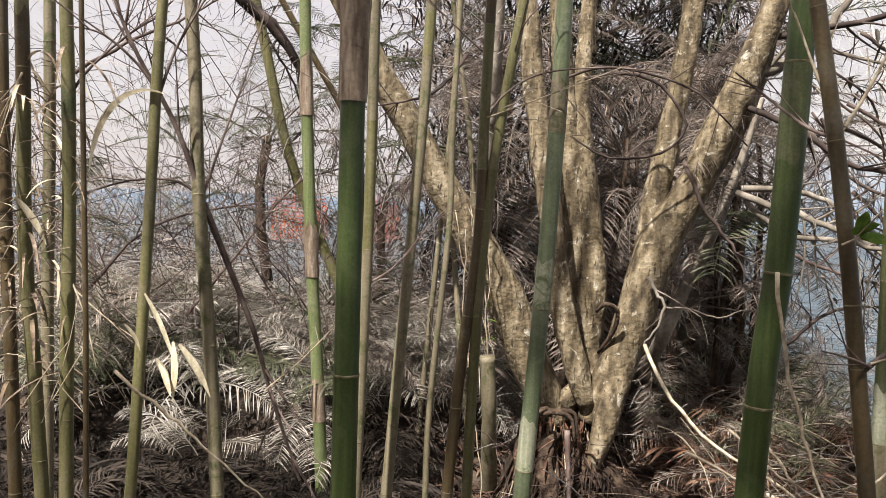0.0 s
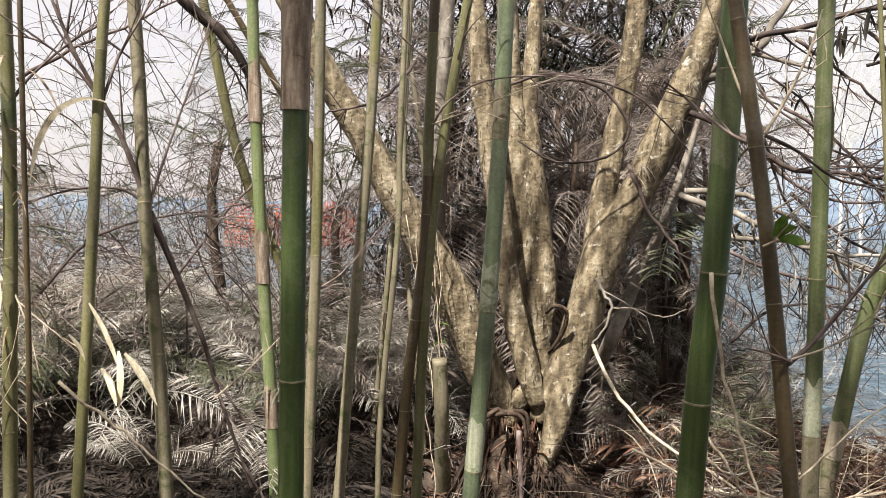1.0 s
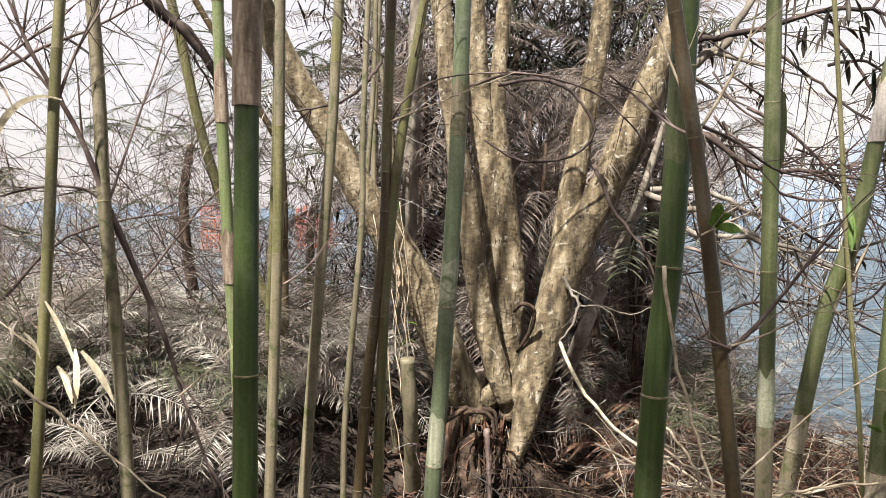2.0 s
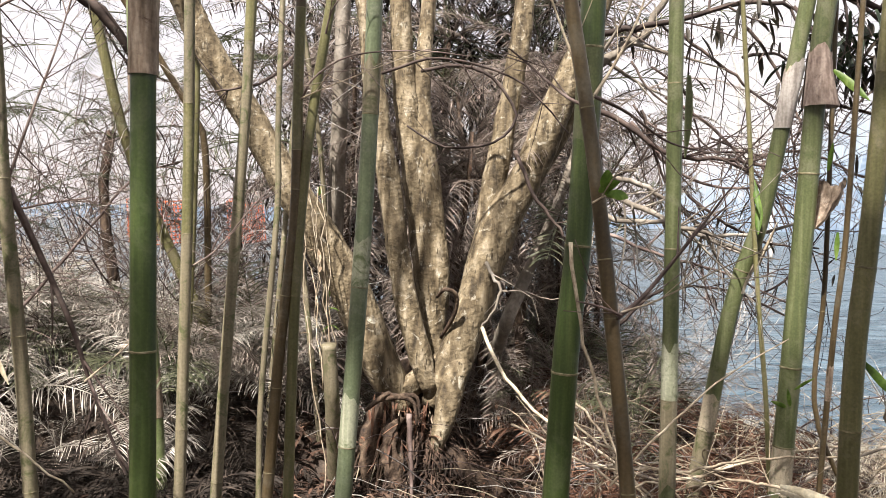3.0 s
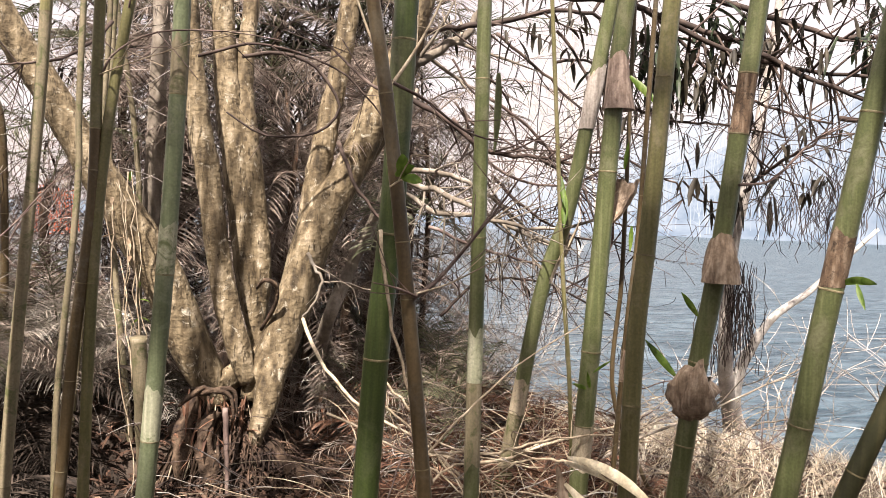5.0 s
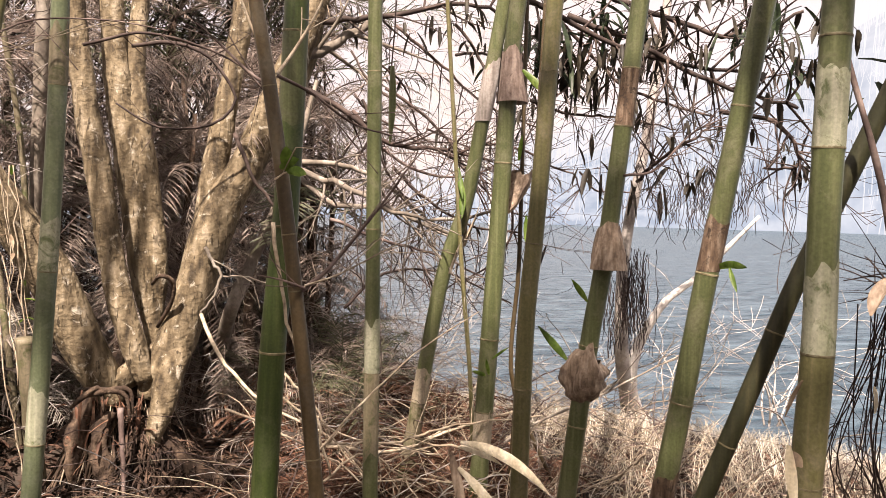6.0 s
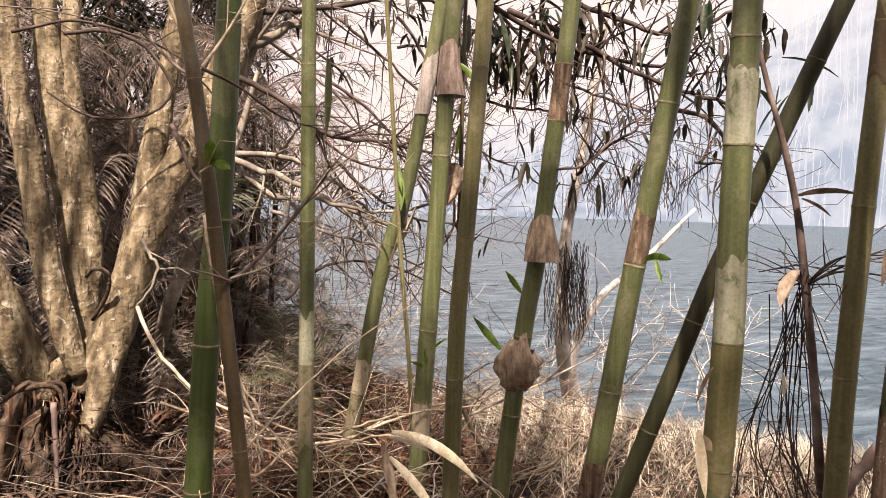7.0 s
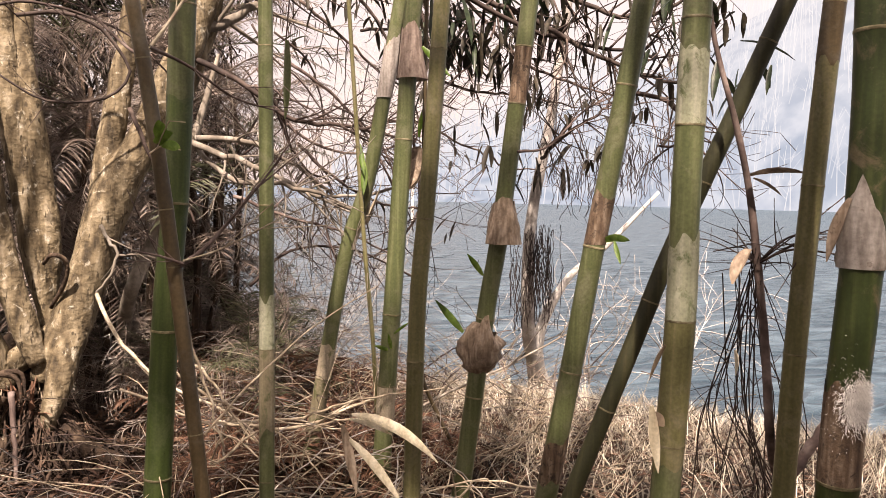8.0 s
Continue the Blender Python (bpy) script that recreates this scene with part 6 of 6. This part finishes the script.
for i in range(420):
    x, y = rng.uniform(0.35, 3.0), rng.uniform(2.7, 5.0)
    if BANK.x * x + BANK.y * y > 5.3 or inside_tree(x, y):
        continue
    a, l = rng.uniform(0, 6.28), rng.uniform(0.25, 0.95)
    p = Vector((x, y, ground_z(x, y) + rng.uniform(0.0, 0.25)))
    d = Vector((math.cos(a), math.sin(a) * 0.6, rng.uniform(-0.1, 1.1))).normalized()
    pts, fall = [p], rng.uniform(0.0, 0.28)
    for k in range(7):
        d = (d + Vector((rng.gauss(0, 0.07), rng.gauss(0, 0.07), -fall))).normalized()
        pts.append(pts[-1] + d * l / 7)
        pts[-1].z = max(pts[-1].z, ground_z(pts[-1].x, pts[-1].y) + 0.01)
    r = rng.uniform(0.0013, 0.0042)
    b.tube(pts, [r * (1 - 0.08 * j) for j in range(8)], 4, False)
tagged(new("brush", b.mesh("brush", STRAW)), "criss-cross of pale dry stalks over dead fronds", "brushwood", kind="stuff")

# heavy dark foliage hanging from the boughs over the water
rng = random.Random(41)
for i, c in enumerate(((2.144, 4.073, 2.406), (2.341, 4.076, 2.330), (2.557, 4.059, 2.620), (2.772, 3.785, 2.528), (3.041, 3.294, 2.500), (3.018, 4.349, 1.660), (3.106, 2.943, 2.128))):
    c = Vector(c)
    for k in range((34, 30, 22, 22, 16, 16, 14)[i]):
        p = c + Vector((rng.gauss(0, 0.13), rng.gauss(0, 0.15), rng.gauss(0.03, 0.06)))
        b = Build().blade(p - river_tree.location, (rng.gauss(0, 0.5), rng.gauss(0, 0.5), rng.uniform(-1.5, 0.0)), rng.uniform(0.12, 0.3), rng.uniform(0.02, 0.045), 0.7, 0.5, 5)
        part("leaf", b.mesh("leaf", DARK_LEAF if i % 2 else DARK_GREEN), river_tree)
# feathery climbing fronds against the sky behind the culms
rng = random.Random(17)
for i, (c, k) in enumerate((((-2.077, 4.911, 2.161), 0.36), ((-2.176, 4.982, 2.442), 0.32), ((-1.415, 5.386, 2.683), 0.42), ((-1.123, 5.428, 2.698), 0.42), ((-1.693, 5.330, 2.337), 0.36), ((-1.957, 5.053, 2.667), 0.4), ((-1.208, 5.620, 2.279), 0.4), ((-1.891, 5.280, 1.777), 0.36), ((-2.377, 4.907, 1.469), 0.36), ((-2.095, 5.220, 1.659), 0.36), ((-1.572, 5.560, 1.685), 0.4), ((-2.669, 4.779, 1.392), 0.4), ((-0.966, 5.645, 1.980), 0.42), ((-2.573, 4.714, 1.629), 0.34), ((-2.739, 4.634, 1.848), 0.3), ((-2.843, 4.580, 1.649), 0.34), ((-2.321, 4.929, 1.815), 0.32), ((-2.475, 4.867, 2.043), 0.28), ((-3.041, 4.467, 1.449), 0.36), ((-2.200, 5.080, 1.899), 0.34))):
    f = part("frond", rng.choice(FRONDS["palm" if i % 3 else "palm_dead"]), big_tree)
    f.location = Vector(c) - TREE_AT
    for j in range(2):
        g = part("frond", rng.choice(FRONDS["palm"]), big_tree)
        g.location, g.scale = f.location + Vector((rng.uniform(-0.2, 0.2), 0.1, rng.uniform(-0.15, 0.1))), (k * 0.8,) * 3
        g.rotation_euler = (rng.uniform(-0.4, 0.4), rng.uniform(0, 1.4), rng.choice((0.3, 2.9)) + rng.uniform(-0.6, 0.6))
    f.scale, f.rotation_euler = (k, k, k), (rng.uniform(-0.4, 0.4), rng.uniform(0.2, 1.4), rng.choice((0.3, 2.9)) + rng.uniform(-0.6, 0.6))

# thin stems between the culms
culm("slim0", [(1.656, 3.250, 1.827), (1.644, 3.257, 1.385), (1.620, 3.272, 1.011), (1.593, 3.288, 0.335)], 0.0118, [1.011, 0.772], "brown", "thin dark bamboo shoot with a pale tip sheath")
culm("slim1", [(1.380, 3.629, 2.109), (1.446, 3.597, 1.216), (1.494, 3.573, 0.705), (1.523, 3.557, 0.237)], 0.0110, [], "olive", "thin olive bamboo shoot beside a thicker culm")
culm("slim2", [(1.914, 3.463, 0.132), (1.733, 3.570, 0.618), (1.746, 3.563, 1.177), (1.747, 3.562, 1.728)], 0.0113, [], "brown", "thin brown bamboo shoot beside a thicker culm")
sheath("slim0", 0.750, 0.893, 0.0, -60, 350, 0.2)

# heavy fuzzy dead spathe drooping into view high up
spathe = [Vector(p) for p in ((-2.076, 4.441, 2.831), (-1.925, 4.502, 2.661), (-1.779, 4.554, 2.543), (-1.670, 4.590, 2.401), (-1.600, 4.612, 2.252))]
limb(spathe, [0.03, 0.035, 0.035, 0.028, 0.012], "dead_spathe", DARK_TWIG, big_tree, 10, 0.3, 20, 90.0, "dark fuzzy drooping dead spathe")
rng = random.Random(55)
b = Build()
for i in range(150):
    p = spline(spathe, 20)[rng.randrange(0, 20)]
    b.blade(p - TREE_AT, (rng.gauss(0, 1), rng.gauss(0, 1), rng.gauss(-0.3, 0.6)), rng.uniform(0.06, 0.2), 0.006, 1.0, 0.3, 3)
part("fringe", b.mesh("fringe", DARK_LEAF), big_tree, "dark stringy fringe")

# pale dry vines hanging by the left limb
rng = random.Random(64)
for i in range(7):
    top_p, low = Vector((-0.661, 4.296, 1.583)) + Vector((rng.uniform(-0.05, 0.09), rng.uniform(-0.05, 0.03), rng.uniform(-0.1, 0.12))), rng.uniform(0.05, 0.9)
    pts = [top_p]
    while pts[-1].z > low:
        pts.append(pts[-1] + Vector((rng.gauss(0.008, 0.014), rng.gauss(-0.003, 0.01), -0.09)))
    r = rng.uniform(0.002, 0.0045)
    b = Build().tube([p - TREE_AT for p in pts], [r] * len(pts), 5)
    part("hanging_vine", b.mesh("hanging_vine", STRAW), big_tree, "pale dry hanging vine")
    if i % 3 == 0:
        b = Build()
        for k in range(5):
            p = rng.choice(pts)
            b.blade(p - TREE_AT, (rng.gauss(0, 1), rng.gauss(0, 1), rng.gauss(-0.5, 0.4)), rng.uniform(0.04, 0.08), 0.02, 0.5, 0.5, 3)
        part("vine_foliage", b.mesh("vine_foliage", GREEN_LEAF if i == 3 else DEAD_LEAF), big_tree)

# long olive pod-like dead leaf hanging beside a culm
pod = thing("hanging_leaf", (0.894, 3.1, 2.039), "long folded olive-brown dead leaf hanging from a twig", "leaf")
part("leaf_blade", Build().blade((0, 0, 0), (0, 0.02, -1), 0.31, 0.034, 0.0, 0.9, 8, Vector((0.2, -1, 0.0)), 0.0, 0.7).mesh("leaf_blade", CULM["light"]), pod)
part("stalk", Build().tube([Vector((0, 0, 0)), Vector((0.02, 0.03, 0.15)), Vector((0.05, 0.1, 0.4)), Vector((0.04, 0.15, 0.7))], [0.003, 0.003, 0.004, 0.005], 5).mesh("stalk", TWIG), pod)
